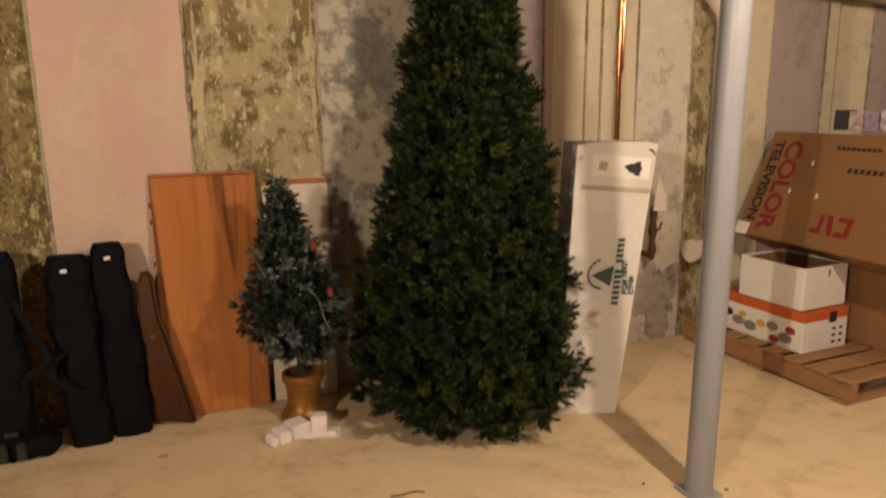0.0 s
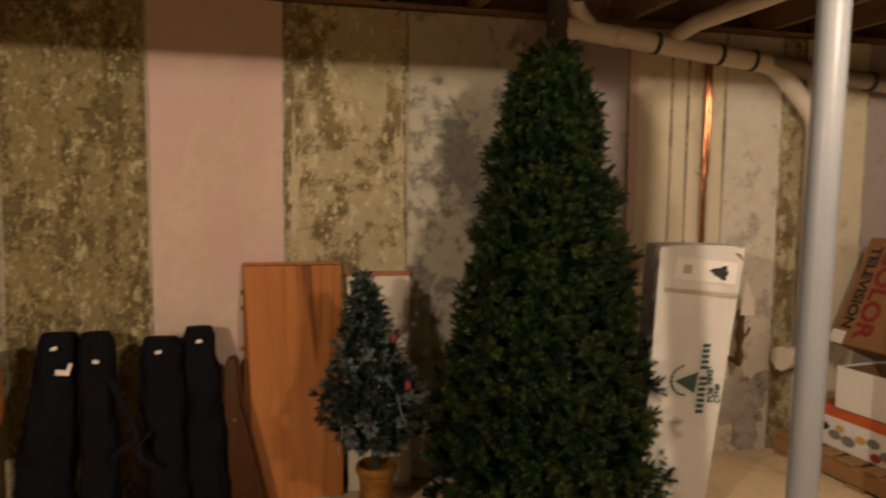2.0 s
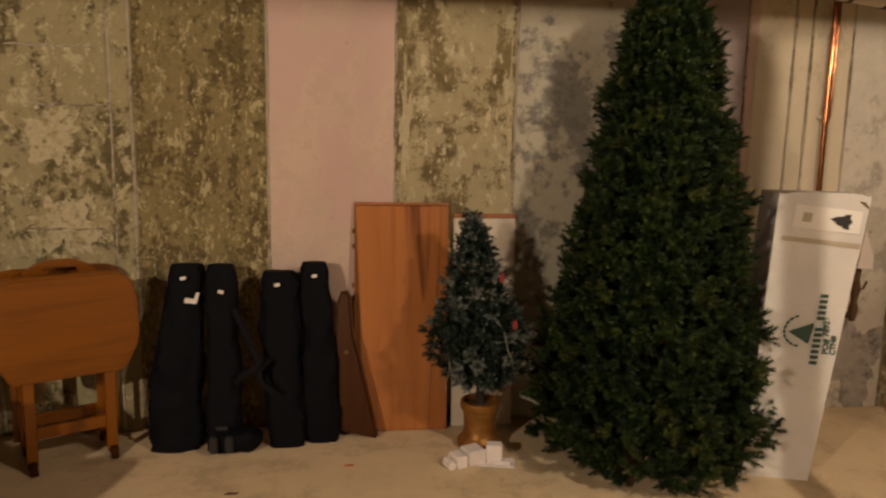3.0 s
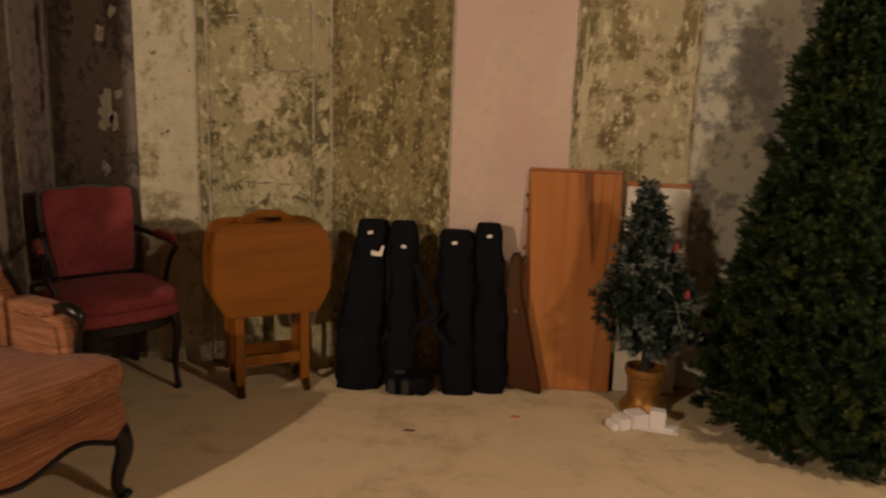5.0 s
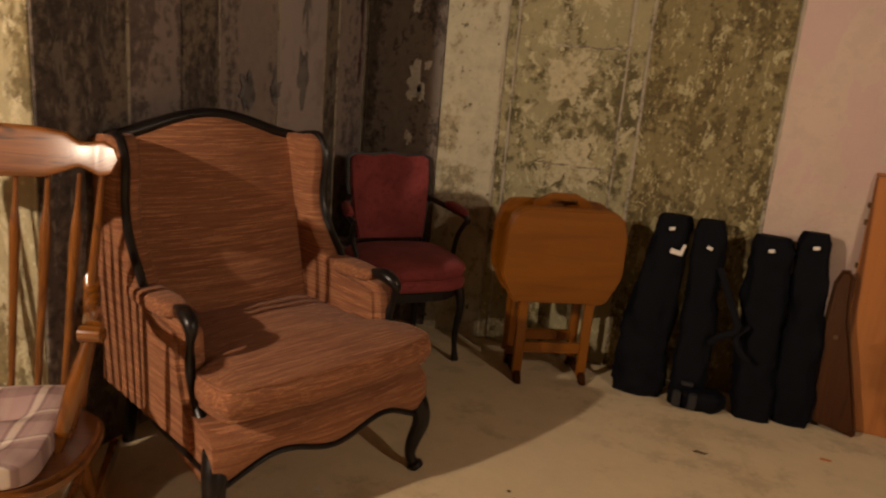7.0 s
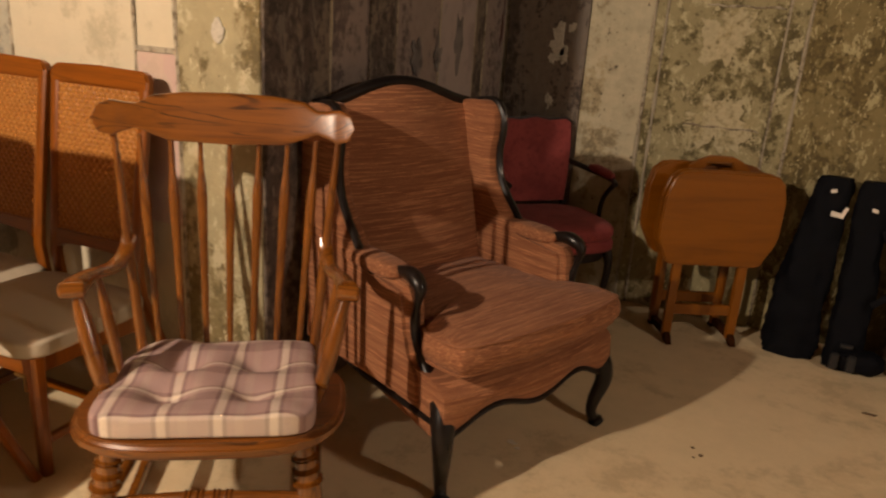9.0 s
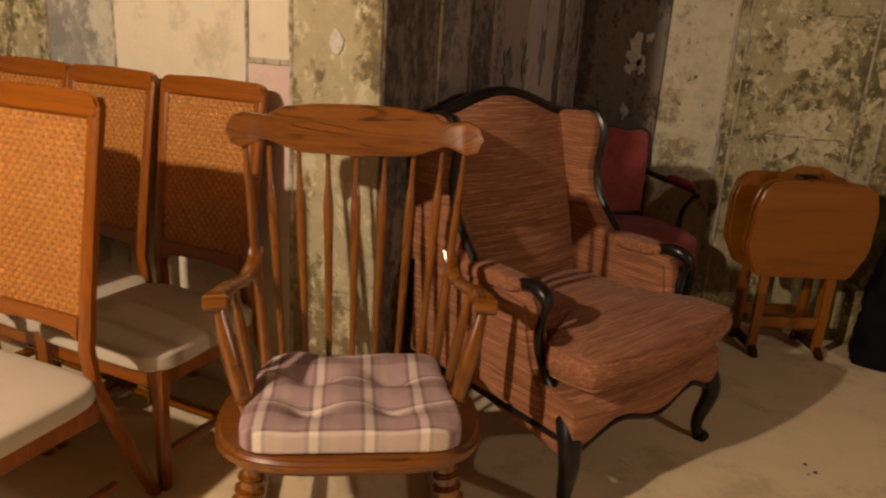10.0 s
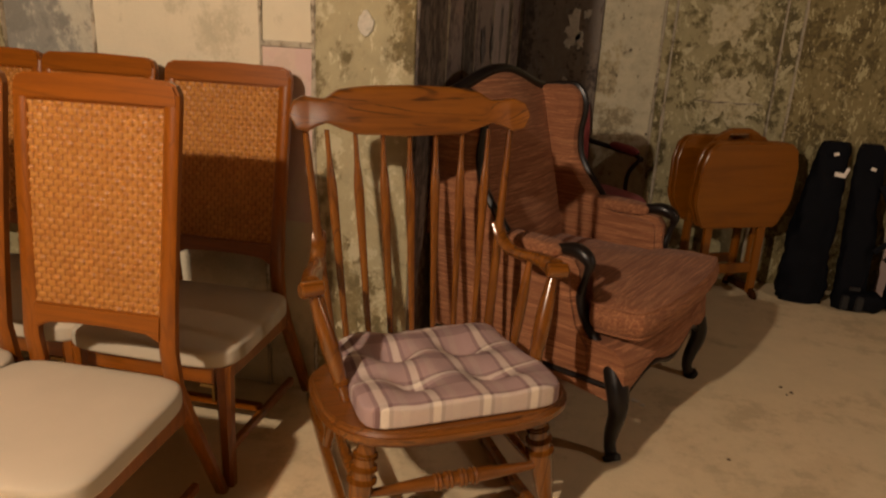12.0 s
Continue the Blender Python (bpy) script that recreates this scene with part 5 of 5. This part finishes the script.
def small_radius(z):
    return float(np.interp(z, [0.28, 0.33, 0.40, 0.5, 0.6, 0.68, 0.8, 0.95, 1.02, 1.08], [0.07, 0.16, 0.215, 0.235, 0.205, 0.155, 0.12, 0.078, 0.055, 0.028]))


rng = np.random.RandomState(8)
b_, d_, l_ = tufted(rng, 340, small_radius, 0.28, 1.07, 7, 0.045, 0.30)
b_[:, 0] += -0.075 * np.clip((b_[:, 2] - 0.3) / 0.8, 0, 1)
b_[:, 1] += -0.06 * np.clip((b_[:, 2] - 0.3) / 0.8, 0, 1)
v_ = sprigs(b_, d_, l_, 46, 0.0145, rng, 0.0013, 7, 0.26)
foliage("crown", v_, FROST, small, "blue-green needles tipped with white frost")
# coarse filler core; its single dark colour paints the shade within the small crown
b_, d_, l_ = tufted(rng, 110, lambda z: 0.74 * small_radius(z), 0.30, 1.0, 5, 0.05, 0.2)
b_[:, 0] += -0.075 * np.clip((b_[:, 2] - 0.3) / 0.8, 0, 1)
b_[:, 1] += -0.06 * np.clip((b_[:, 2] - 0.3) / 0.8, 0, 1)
foliage("inner_shade_fill", sprigs(b_, d_, l_, 36, 0.028, rng, 0.003, 5), FROST[:1] * 3, small, "coarse filler needles inside the tree, kept dark for inner shade")
part("stem", tube([(0, 0, 0.19), (-0.01, -0.01, 0.4), (-0.06, -0.05, 1.0)], [0.022, 0.014, 0.005], 10), BARK, small)
for x, y, z in ((0.105, -0.165, 0.60), (0.055, -0.11, 0.79)):
    o = part("ribbon_bow", slab([(-0.011, -0.02), (0.012, -0.016), (0.008, 0.02), (-0.010, 0.016)], 0.010, "y", 0.004), RED_BOW, small, "small red ribbon", smooth=True)
    o.location = (x, y, z)
WIRE = plain("pale_light_wire", (0.30, 0.29, 0.22), 0.5)
part("light_wire", tube(spline([(-0.17, -0.10, 0.47), (-0.16, -0.12, 0.40), (-0.175, -0.11, 0.34), (-0.17, -0.10, 0.30)], 5), 0.0018, 5), WIRE, small)
part("light_wire", tube(spline([(0.02, -0.19, 0.62), (0.05, -0.20, 0.58), (0.07, -0.20, 0.50), (0.10, -0.19, 0.44), (0.13, -0.17, 0.43)], 5), 0.0016, 5), WIRE, small)

FOAM = plain("white_foam", (0.78, 0.72, 0.68), 0.75, 0.0, 0.06, 20, 260, 0.2)
for label_, m, parts_ in (("white foam packing block lying by the gold pot", pose(0.535, 3.105, 0, 0, 0, 22), ((0.085, 0.085, 0.062, (0.022, 0, 0)), (0.055, 0.08, 0.052, (-0.052, -0.004, 0)), (0.03, 0.07, 0.035, (-0.096, -0.004, 0)))),
                          ("small white foam packing block by the gold pot", pose(0.645, 3.10, 0, 0, 0, -12), ((0.068, 0.055, 0.072, (0, 0.01, 0.007)), (0.16, 0.09, 0.006, (0.01, -0.01, 0)), (0.10, 0.014, 0.014, (0.02, -0.04, 0.007))))):
    foam = thing("foam_block", m, label_, "packing foam", "foam blocks")
    for sx, sy, sz, at in parts_:
        part("block", box(sx, sy, sz, at, 0.005, seg=2), FOAM, foam)

# ---- the tall tree carton ----
CARTON_WHITE = plain("dingy_white_cardboard", (0.61, 0.585, 0.53), 0.75, 0.0, 0.10, 4, 60, 0.05)
CARTON = plain("brown_cardboard", (0.225, 0.112, 0.040), 0.8, 0.0, 0.1, 4, 80, 0.06)
CARTON_IN = plain("brown_cardboard_inside", (0.19, 0.10, 0.045), 0.85, 0.0, 0.1, 4, 80, 0.06)
INK_GREEN = plain("dark_green_ink", (0.030, 0.065, 0.045), 0.7, 0.0, 0.15)
INK_BLACK = plain("black_ink", (0.015, 0.013, 0.012), 0.7, 0.0, 0.15)
INK_RED = plain("red_ink", (0.185, 0.015, 0.010), 0.7, 0.0, 0.12)
LABEL = plain("white_sticker", (0.72, 0.69, 0.62), 0.5, 0.0, 0.04)
TAPE = plain("packing_tape", (0.42, 0.36, 0.26), 0.3, 0.0, 0.1)
carton = thing("tree_carton", pose(0, 0, 0), "tall tapered white tree carton leaning by the wall", "carton")
U, NRM = Vector((0.951, -0.31, 0)), Vector((0.31, 0.951, 0))
lo, hi = Vector((1.794, 2.842, 0.0)), Vector((2.014, 3.002, 1.165))


def on_carton(u, v, out=0.0):
    """A place on the front: u across from the middle in metres, v up from 0 to 1."""
    return lo.lerp(hi, v) + U * u - NRM * out


def half(v):
    return 0.115 + 0.052 * v


loops = []
for v in (0.0, 0.25, 0.5, 0.75, 0.985, 1.0):
    h, sag = half(v) - (0.004 if v == 1.0 else 0), 0.004 * math.sin(v * 9)
    w = h + 0.026
    loops.append([on_carton(-w, v), on_carton(0, v, sag), on_carton(h, v), on_carton(h + 0.01, v) + NRM * 0.16, on_carton(h, v) + NRM * 0.30, on_carton(-w, v) + NRM * 0.30])
part("body", loft(loops), CARTON_WHITE, carton)


def patch(name, pts, material, parent, out=0.0035, label=""):
    """A thin printed shape on the carton's front."""
    bm = bmesh.new()
    f = [bm.verts.new(on_carton(u, v, out)) for u, v in pts]
    bm.faces.new(f)
    bmesh.ops.recalc_face_normals(bm, faces=bm.faces[:])
    g = bmesh.ops.extrude_face_region(bm, geom=bm.faces[:])
    bmesh.ops.translate(bm, vec=NRM * 0.002, verts=[e for e in g["geom"] if isinstance(e, bmesh.types.BMVert)])
    return part(name, bm, material, parent, label)


sticker = patch("label", [(-0.12, 0.885), (0.14, 0.865), (0.142, 0.945), (-0.118, 0.965)], LABEL, carton, 0.006, "white sticker")
patch("printed_tree", [(0.022, 0.917), (0.045, 0.903), (0.044, 0.899), (0.072, 0.890), (0.071, 0.885), (0.097, 0.880), (0.096, 0.898), (0.104, 0.900), (0.105, 0.914), (0.097, 0.916), (0.098, 0.934), (0.074, 0.932), (0.074, 0.927), (0.047, 0.925)], INK_BLACK, sticker, 0.010)
patch("printed_stamp", [(-0.088, 0.905), (-0.052, 0.902), (-0.05, 0.935), (-0.086, 0.938)], TAPE, sticker, 0.010)
patch("tape", [(-0.155, 0.835), (0.155, 0.815), (0.155, 0.832), (-0.155, 0.852)], TAPE, carton, 0.006)
patch("printed_logo", [(-0.065, 0.515), (0.02, 0.475), (0.03, 0.55)], INK_GREEN, carton, 0.009)
for k in range(9):
    a0 = 1.9 + k * 0.31
    patch("printed_arc", [(-0.01 + 0.075 * math.cos(a0), 0.52 + 0.058 * math.sin(a0)), (-0.01 + 0.075 * math.cos(a0 + 0.24), 0.52 + 0.058 * math.sin(a0 + 0.24)), (-0.01 + 0.066 * math.cos(a0 + 0.24), 0.52 + 0.051 * math.sin(a0 + 0.24)), (-0.01 + 0.066 * math.cos(a0), 0.52 + 0.051 * math.sin(a0))], INK_GREEN, carton, 0.009)
for k in range(13):
    if k == 7:
        continue
    v0 = 0.405 + k * 0.0195
    patch("printed_bar", [(0.036, v0), (0.066, v0), (0.067, v0 + 0.012), (0.037, v0 + 0.012)], INK_GREEN, carton, 0.009)
top_edge = [[on_carton(u, 0.992 + dv, 0.002) + NRM * (0.03 * abs(u)) for u in (-0.155, -0.08, 0.0, 0.08, 0.135)] for dv in (0.0, 0.010, 0.013)]
bm = bmesh.new()
lines = [[bm.verts.new(p + Vector((0, 0, 0.004 * math.sin(7 * k)))) for k, p in enumerate(row)] for row in top_edge]
for a, b in zip(lines, lines[1:]):
    for k in range(4):
        bm.faces.new((a[k], a[k + 1], b[k + 1], b[k]))
g = bmesh.ops.extrude_face_region(bm, geom=bm.faces[:])
bmesh.ops.translate(bm, vec=NRM * 0.005, verts=[e for e in g["geom"] if isinstance(e, bmesh.types.BMVert)])
bmesh.ops.recalc_face_normals(bm, faces=bm.faces[:])
part("top_flap", bm, CARTON_WHITE, carton)
for k in range(3):
    patch("torn_edge", [(0.128 + 0.012 * k, 0.982 - 0.006 * k), (0.150 + 0.006 * k, 0.976 - 0.008 * k), (0.149 + 0.006 * k, 0.970 - 0.008 * k), (0.126 + 0.012 * k, 0.976 - 0.006 * k)], CARTON_IN, carton, 0.005)


def lettering(text, size, m, material, parent, label=""):
    """Printed words as a thin mesh."""
    cu = bpy.data.curves.new("lettering", "FONT")
    cu.body, cu.size, cu.extrude, cu.align_x, cu.offset = text, size, 0.0008, "CENTER", size * 0.034
    tmp = bpy.data.objects.new("lettering_curve", cu)
    scene.collection.objects.link(tmp)
    bpy.context.view_layer.update()
    me = bpy.data.meshes.new_from_object(tmp.evaluated_get(bpy.context.evaluated_depsgraph_get()))
    bpy.data.objects.remove(tmp)
    me.name = "lettering"
    me.materials.clear()
    me.materials.append(material)
    ob = new("lettering", me)
    ob.matrix_world = m
    ob.parent = parent
    if label:
        ob["label"] = label
    return ob


up = (hi - lo).normalized()
face = Matrix((U, up, -NRM)).transposed().to_4x4()
lettering("PO# 78926", 0.033, Matrix.Translation(on_carton(0.094, 0.508, 0.008)) @ face @ Matrix.Rotation(radians(90), 4, "Z"), INK_GREEN, carton, "printed words PO# 78926")
lettering("CTN#", 0.030, Matrix.Translation(on_carton(0.126, 0.475, 0.008)) @ face @ Matrix.Rotation(radians(90), 4, "Z"), INK_GREEN, carton, "printed word CTN#")

# ---- pallet and cartons ----
PALLET = wood("weathered_pallet_wood", (0.34, 0.19, 0.085), (0.22, 0.11, 0.045), "x", 0.75, 0.0, 40, 0.4)
PALLET_Y = wood("weathered_pallet_bearer", (0.30, 0.155, 0.065), (0.19, 0.09, 0.037), "y", 0.75, 0.0, 40, 0.4)
pallet = thing("wooden_pallet", pose(2.90, 2.46, 0, 0, 0, 3.5), "weathered wooden shipping pallet on the floor", "pallet")
for x in (0.0, 0.52, 1.04):
    part("bearer", box(0.04, 1.06, 0.088, (x + 0.02, 0.53, 0.017), 0.003), PALLET_Y, pallet)
rnd = random.Random(2)
for k in range(8):
    part("deck_board", box(1.10, 0.093 + rnd.uniform(-0.006, 0.01), 0.016, (0.54, 0.05 + k * 0.137, 0.106), 0.003), PALLET, pallet)
for y in (0.06, 0.53, 1.0):
    part("bottom_board", box(1.10, 0.09, 0.016, (0.54, y, 0.0), 0.003), PALLET, pallet)
DECK = 0.123

ORANGE = plain("orange_print", (0.52, 0.105, 0.025), 0.45, 0.0, 0.08)
BOX_WHITE = plain("glossy_white_board", (0.70, 0.68, 0.64), 0.45, 0.0, 0.05)
cook = thing("printed_carton", pose(3.10, 3.085, DECK, 0, 0, 3.5), "white and orange printed cookware carton on the pallet", "carton")
cook_body = part("body", box(0.31, 0.54, 0.155, (0, 0, 0), 0.003), BOX_WHITE, cook)
part("orange_lid", box(0.314, 0.544, 0.052, (0, 0, 0.156), 0.003), ORANGE, cook, "orange printed lid")
part("handle_slot", box(0.05, 0.006, 0.055, (0.045, -0.272, 0.14), 0.002), INK_BLACK, cook)
for k in range(6):
    o = part("printed_mark", box(0.02, 0.003, 0.012, (0.06 + 0.05 * (k % 2), -0.2715, 0.03 + 0.035 * (k // 2)), 0), INK_BLACK, cook_body)
POT_GREY, POT_RED, POT_YELLOW = plain("printed_grey", (0.19, 0.18, 0.17), 0.45), plain("printed_red", (0.30, 0.04, 0.03), 0.45), plain("printed_yellow", (0.55, 0.36, 0.06), 0.45)
for k, (y, z, r, mat) in enumerate(((-0.17, 0.055, 0.042, POT_GREY), (-0.09, 0.095, 0.036, POT_GREY), (-0.20, 0.10, 0.03, POT_RED), (-0.02, 0.09, 0.03, POT_YELLOW), (0.05, 0.06, 0.042, POT_GREY), (0.13, 0.07, 0.038, POT_GREY), (0.20, 0.10, 0.035, INK_BLACK), (-0.11, 0.035, 0.03, POT_RED), (0.10, 0.11, 0.025, POT_YELLOW), (0.24, 0.05, 0.03, POT_GREY))):
    outl = [(y + r * math.cos(a), z + r * 0.62 * math.sin(a)) for a in [j * math.tau / 14 for j in range(14)]]
    part("printed_pan", slab(outl, 0.002, "x", 0), mat, cook_body).location = (-0.1565 - 0.0006 * k, 0, 0)

white = thing("open_carton", pose(3.10, 3.03, DECK + 0.21, 0, 0, 5), "plain white open cardboard carton on the printed carton", "carton")
W_, D_, H_, T_ = 0.31, 0.38, 0.21, 0.005
part("bottom", box(W_, D_, T_, (0, 0, 0)), CARTON_IN, white)
for sx, sy, at in ((T_, D_, (-W_ / 2, 0, T_)), (T_, D_, (W_ / 2, 0, T_)), (W_ - T_, T_, (0, -D_ / 2, T_)), (W_ - T_, T_, (0, D_ / 2, T_))):
    part("side", box(sx, sy, H_, at, 0.001), BOX_WHITE, white)
    part("lining", box(sx if sx < 0.1 else sx - 0.012, sy if sy < 0.1 else sy - 0.012, H_ - 0.01, (at[0] - math.copysign(0.0055, at[0]) if abs(at[0]) > 0.01 else 0, at[1] - math.copysign(0.0055, at[1]) if abs(at[1]) > 0.01 else 0, T_), 0), CARTON_IN, white)
part("hand_slot", box(0.008, 0.003, 0.035, (0.02, -D_ / 2 - 0.003, 0.16)), INK_BLACK, white)

back_box = thing("brown_carton", pose(3.56, 2.98, DECK, 0, 0, 2), "plain brown cardboard carton on the pallet", "carton")
part("body", box(0.42, 0.62, 0.40, (0, 0, 0), 0.004), CARTON, back_box)
part("tape", box(0.05, 0.624, 0.403, (0, 0, 0), 0.002), TAPE, back_box)

tv = thing("television_carton", pose(0, 0, 0), "large brown television carton leaning at a slant on the pallet load", "carton")
V_ = Vector((-0.39, 0, -0.921))
Q_ = Vector((-0.921, 0, 0.39))
face = Matrix((Vector((0, -1, 0)), -V_, Q_)).transposed().to_4x4()
tl = Vector((3.31, 3.43, 1.175))
at_ = Matrix.Translation(tl) @ face
part("body", turned(at_, span((0, -0.60, -0.30), (1.15, 0, 0), 0.006)), CARTON, tv)
part("taped_corner", turned(at_, span((-0.004, -0.60, -0.02), (0.085, -0.53, 0.003), 0.001)), LABEL, tv, "strip of white tape")
turn_ = Matrix.Rotation(radians(-90), 4, "Z")
lettering("COLOR", 0.145, at_ @ Matrix.Translation((0.135, -0.30, 0.002)) @ turn_, INK_RED, tv, "printed red word COLOR")
lettering("TELEVISION", 0.088, at_ @ Matrix.Translation((0.045, -0.285, 0.002)) @ turn_, INK_BLACK, tv, "printed black word TELEVISION")
for k, pts in enumerate(([(0.47, -0.52), (0.53, -0.52), (0.53, -0.42), (0.505, -0.42), (0.505, -0.495), (0.47, -0.495)], [(0.545, -0.42), (0.575, -0.42), (0.60, -0.52), (0.575, -0.52), (0.555, -0.47)], [(0.61, -0.52), (0.69, -0.52), (0.69, -0.42), (0.61, -0.42), (0.61, -0.445), (0.66, -0.445), (0.66, -0.495), (0.61, -0.495)])):
    part("printed_mark", turned(at_ @ Matrix.Translation((0, 0, 0.002)), slab(pts, 0.002, "z", 0)), INK_RED, tv)
for k in range(7):
    part("printed_bar", turned(at_ @ Matrix.Translation((0, 0, 0.002)), slab([(0.55 + k * 0.034, -0.20), (0.572 + k * 0.034, -0.20), (0.572 + k * 0.034, -0.175), (0.55 + k * 0.034, -0.175)], 0.002, "z", 0)), INK_BLACK, tv)
for k in range(9):
    part("printed_bar", turned(at_ @ Matrix.Translation((0, 0, 0.002)), slab([(0.44 + k * 0.028, -0.085), (0.46 + k * 0.028, -0.085), (0.46 + k * 0.028, -0.068), (0.44 + k * 0.028, -0.068)], 0.002, "z", 0)), INK_BLACK, tv)
for x, y in ((0.33, -0.18), (0.255, -0.34), (0.43, -0.35)):
    part("scuff", turned(at_ @ Matrix.Translation((0, 0, 0.0025)), slab([(x, y), (x + 0.012, y + 0.004), (x + 0.008, y + 0.03), (x - 0.003, y + 0.025)], 0.002, "z", 0)), LABEL, tv)

side_box = thing("brown_carton", pose(3.62, 2.45, DECK, 0, 0, 12), "brown carton with printed handling marks on the pallet", "carton")
CARTON_LIGHT = plain("pale_brown_cardboard", (0.36, 0.19, 0.085), 0.8, 0.0, 0.1, 4, 80, 0.06)
tip = Matrix.Rotation(radians(18), 4, "X") @ Matrix.Translation((0, 0, 0.06))
part("body", turned(tip, box(0.5, 0.42, 0.55, (0, 0, 0), 0.004)), CARTON_LIGHT, side_box)
for k in range(6):
    part("printed_bar", turned(tip, box(0.02, 0.003, 0.05 - 0.012 * (k % 2), (-0.21 + 0.027 * k, -0.2115, 0.14), 0)), INK_BLACK, side_box)
    part("printed_bar", turned(tip, box(0.003, 0.02, 0.05 - 0.012 * (k % 2), (-0.2515, -0.15 + 0.03 * k, 0.14), 0)), INK_BLACK, side_box)
part("printed_arrow", turned(tip, slab([(-0.16, 0.30), (-0.10, 0.30), (-0.10, 0.36), (-0.07, 0.36), (-0.13, 0.43), (-0.19, 0.36), (-0.16, 0.36)], 0.003, "y", 0)), INK_RED, side_box).location = (0, -0.2115 * math.cos(radians(18)), -0.2115 * math.sin(radians(18)))

# picture cards on top of the television carton
cards = thing("stack_of_cards", pose(3.50, 2.80, 1.185, 0, 0, 5), "upright printed cards and papers on the television carton", "cards")
CARD_MIX = plain("printed_card", (0.30, 0.22, 0.20), 0.5, 0.0, 0.7, 40, 90, 0.0)
CARD_VIOLET = plain("violet_card", (0.16, 0.10, 0.17), 0.5, 0.0, 0.6, 60, 120, 0.0)
for k in range(7):
    part("card", turned(Matrix.Translation((0.0, 0.33 - k * 0.085, 0.0)) @ Matrix.Rotation(radians(-62 + 3 * k), 4, "Z") @ Matrix.Rotation(radians(-12), 4, "X"), box(0.10, 0.003, 0.105 - 0.006 * (k % 3), (0, 0, 0.0))), (INK_BLACK, CARD_MIX, CARD_VIOLET, CARD_MIX, LABEL, CARD_VIOLET, CARD_MIX)[k], cards)

# scraps on the floor
SCRAP = plain("orange_scrap", (0.55, 0.16, 0.04), 0.7, 0.0, 0.1)
TWIG = plain("brown_scrap", (0.12, 0.07, 0.035), 0.8, 0.0, 0.2)
FLAKE = plain("white_flake", (0.62, 0.56, 0.45), 0.8, 0.0, 0.1)
for name, x, y, mat, r, seed in (("paint_flake", -1.527, 2.0, FLAKE, 0.018, 2), ("paint_flake", -1.50, 1.975, FLAKE, 0.010, 5), ("dirt_crumb", -0.955, 2.265, TWIG, 0.011, 3), ("dirt_crumb", -0.985, 2.30, TWIG, 0.008, 9), ("dirt_crumb", -0.975, 2.24, TWIG, 0.006, 7), ("dirt_crumb", 1.658, 2.255, TWIG, 0.008, 4), ("dirt_crumb", 1.90, 2.114, TWIG, 0.010, 6), ("dirt_crumb", -1.236, 1.717, TWIG, 0.008, 8)):
    rnd = random.Random(seed)
    o = part(name, slab([(r * rnd.uniform(0.5, 1.2) * math.cos(k * math.tau / 7), r * rnd.uniform(0.4, 1.0) * math.sin(k * math.tau / 7)) for k in range(7)], 0.004, "z", 0.001, 1), mat)
    o.location = (x, y, 0.003)
    tagged(o, "tiny crumb lying on the concrete floor" if mat is TWIG else "pale flake of scale lying on the concrete floor", "debris", "crumbs on the floor")
twig = part("twig", tube(spline([(-0.06, 0.01, 0.003), (-0.02, -0.004, 0.008), (0.03, 0.004, 0.006), (0.065, -0.01, 0.003)], 4), 0.0026, 6), TWIG)
twig.location = (0.84, 2.498, 0.0)
tagged(twig, "thin brown twig lying on the concrete floor", "twig")
for name, x, y, mat, pts in (("paper_scrap", 0.03, 3.12, SCRAP, [(-0.02, -0.005), (0.018, -0.008), (0.022, 0.005), (-0.015, 0.008)]), ("leaf_scrap", -0.42, 2.92, TWIG, [(-0.025, -0.006), (0.02, -0.009), (0.03, 0.004), (-0.01, 0.009)])):
    o = part(name, slab(pts, 0.003, "z", 0), mat)
    o.location = (x, y, 0.002)
    tagged(o, "small coloured scrap lying on the concrete floor", "scrap")
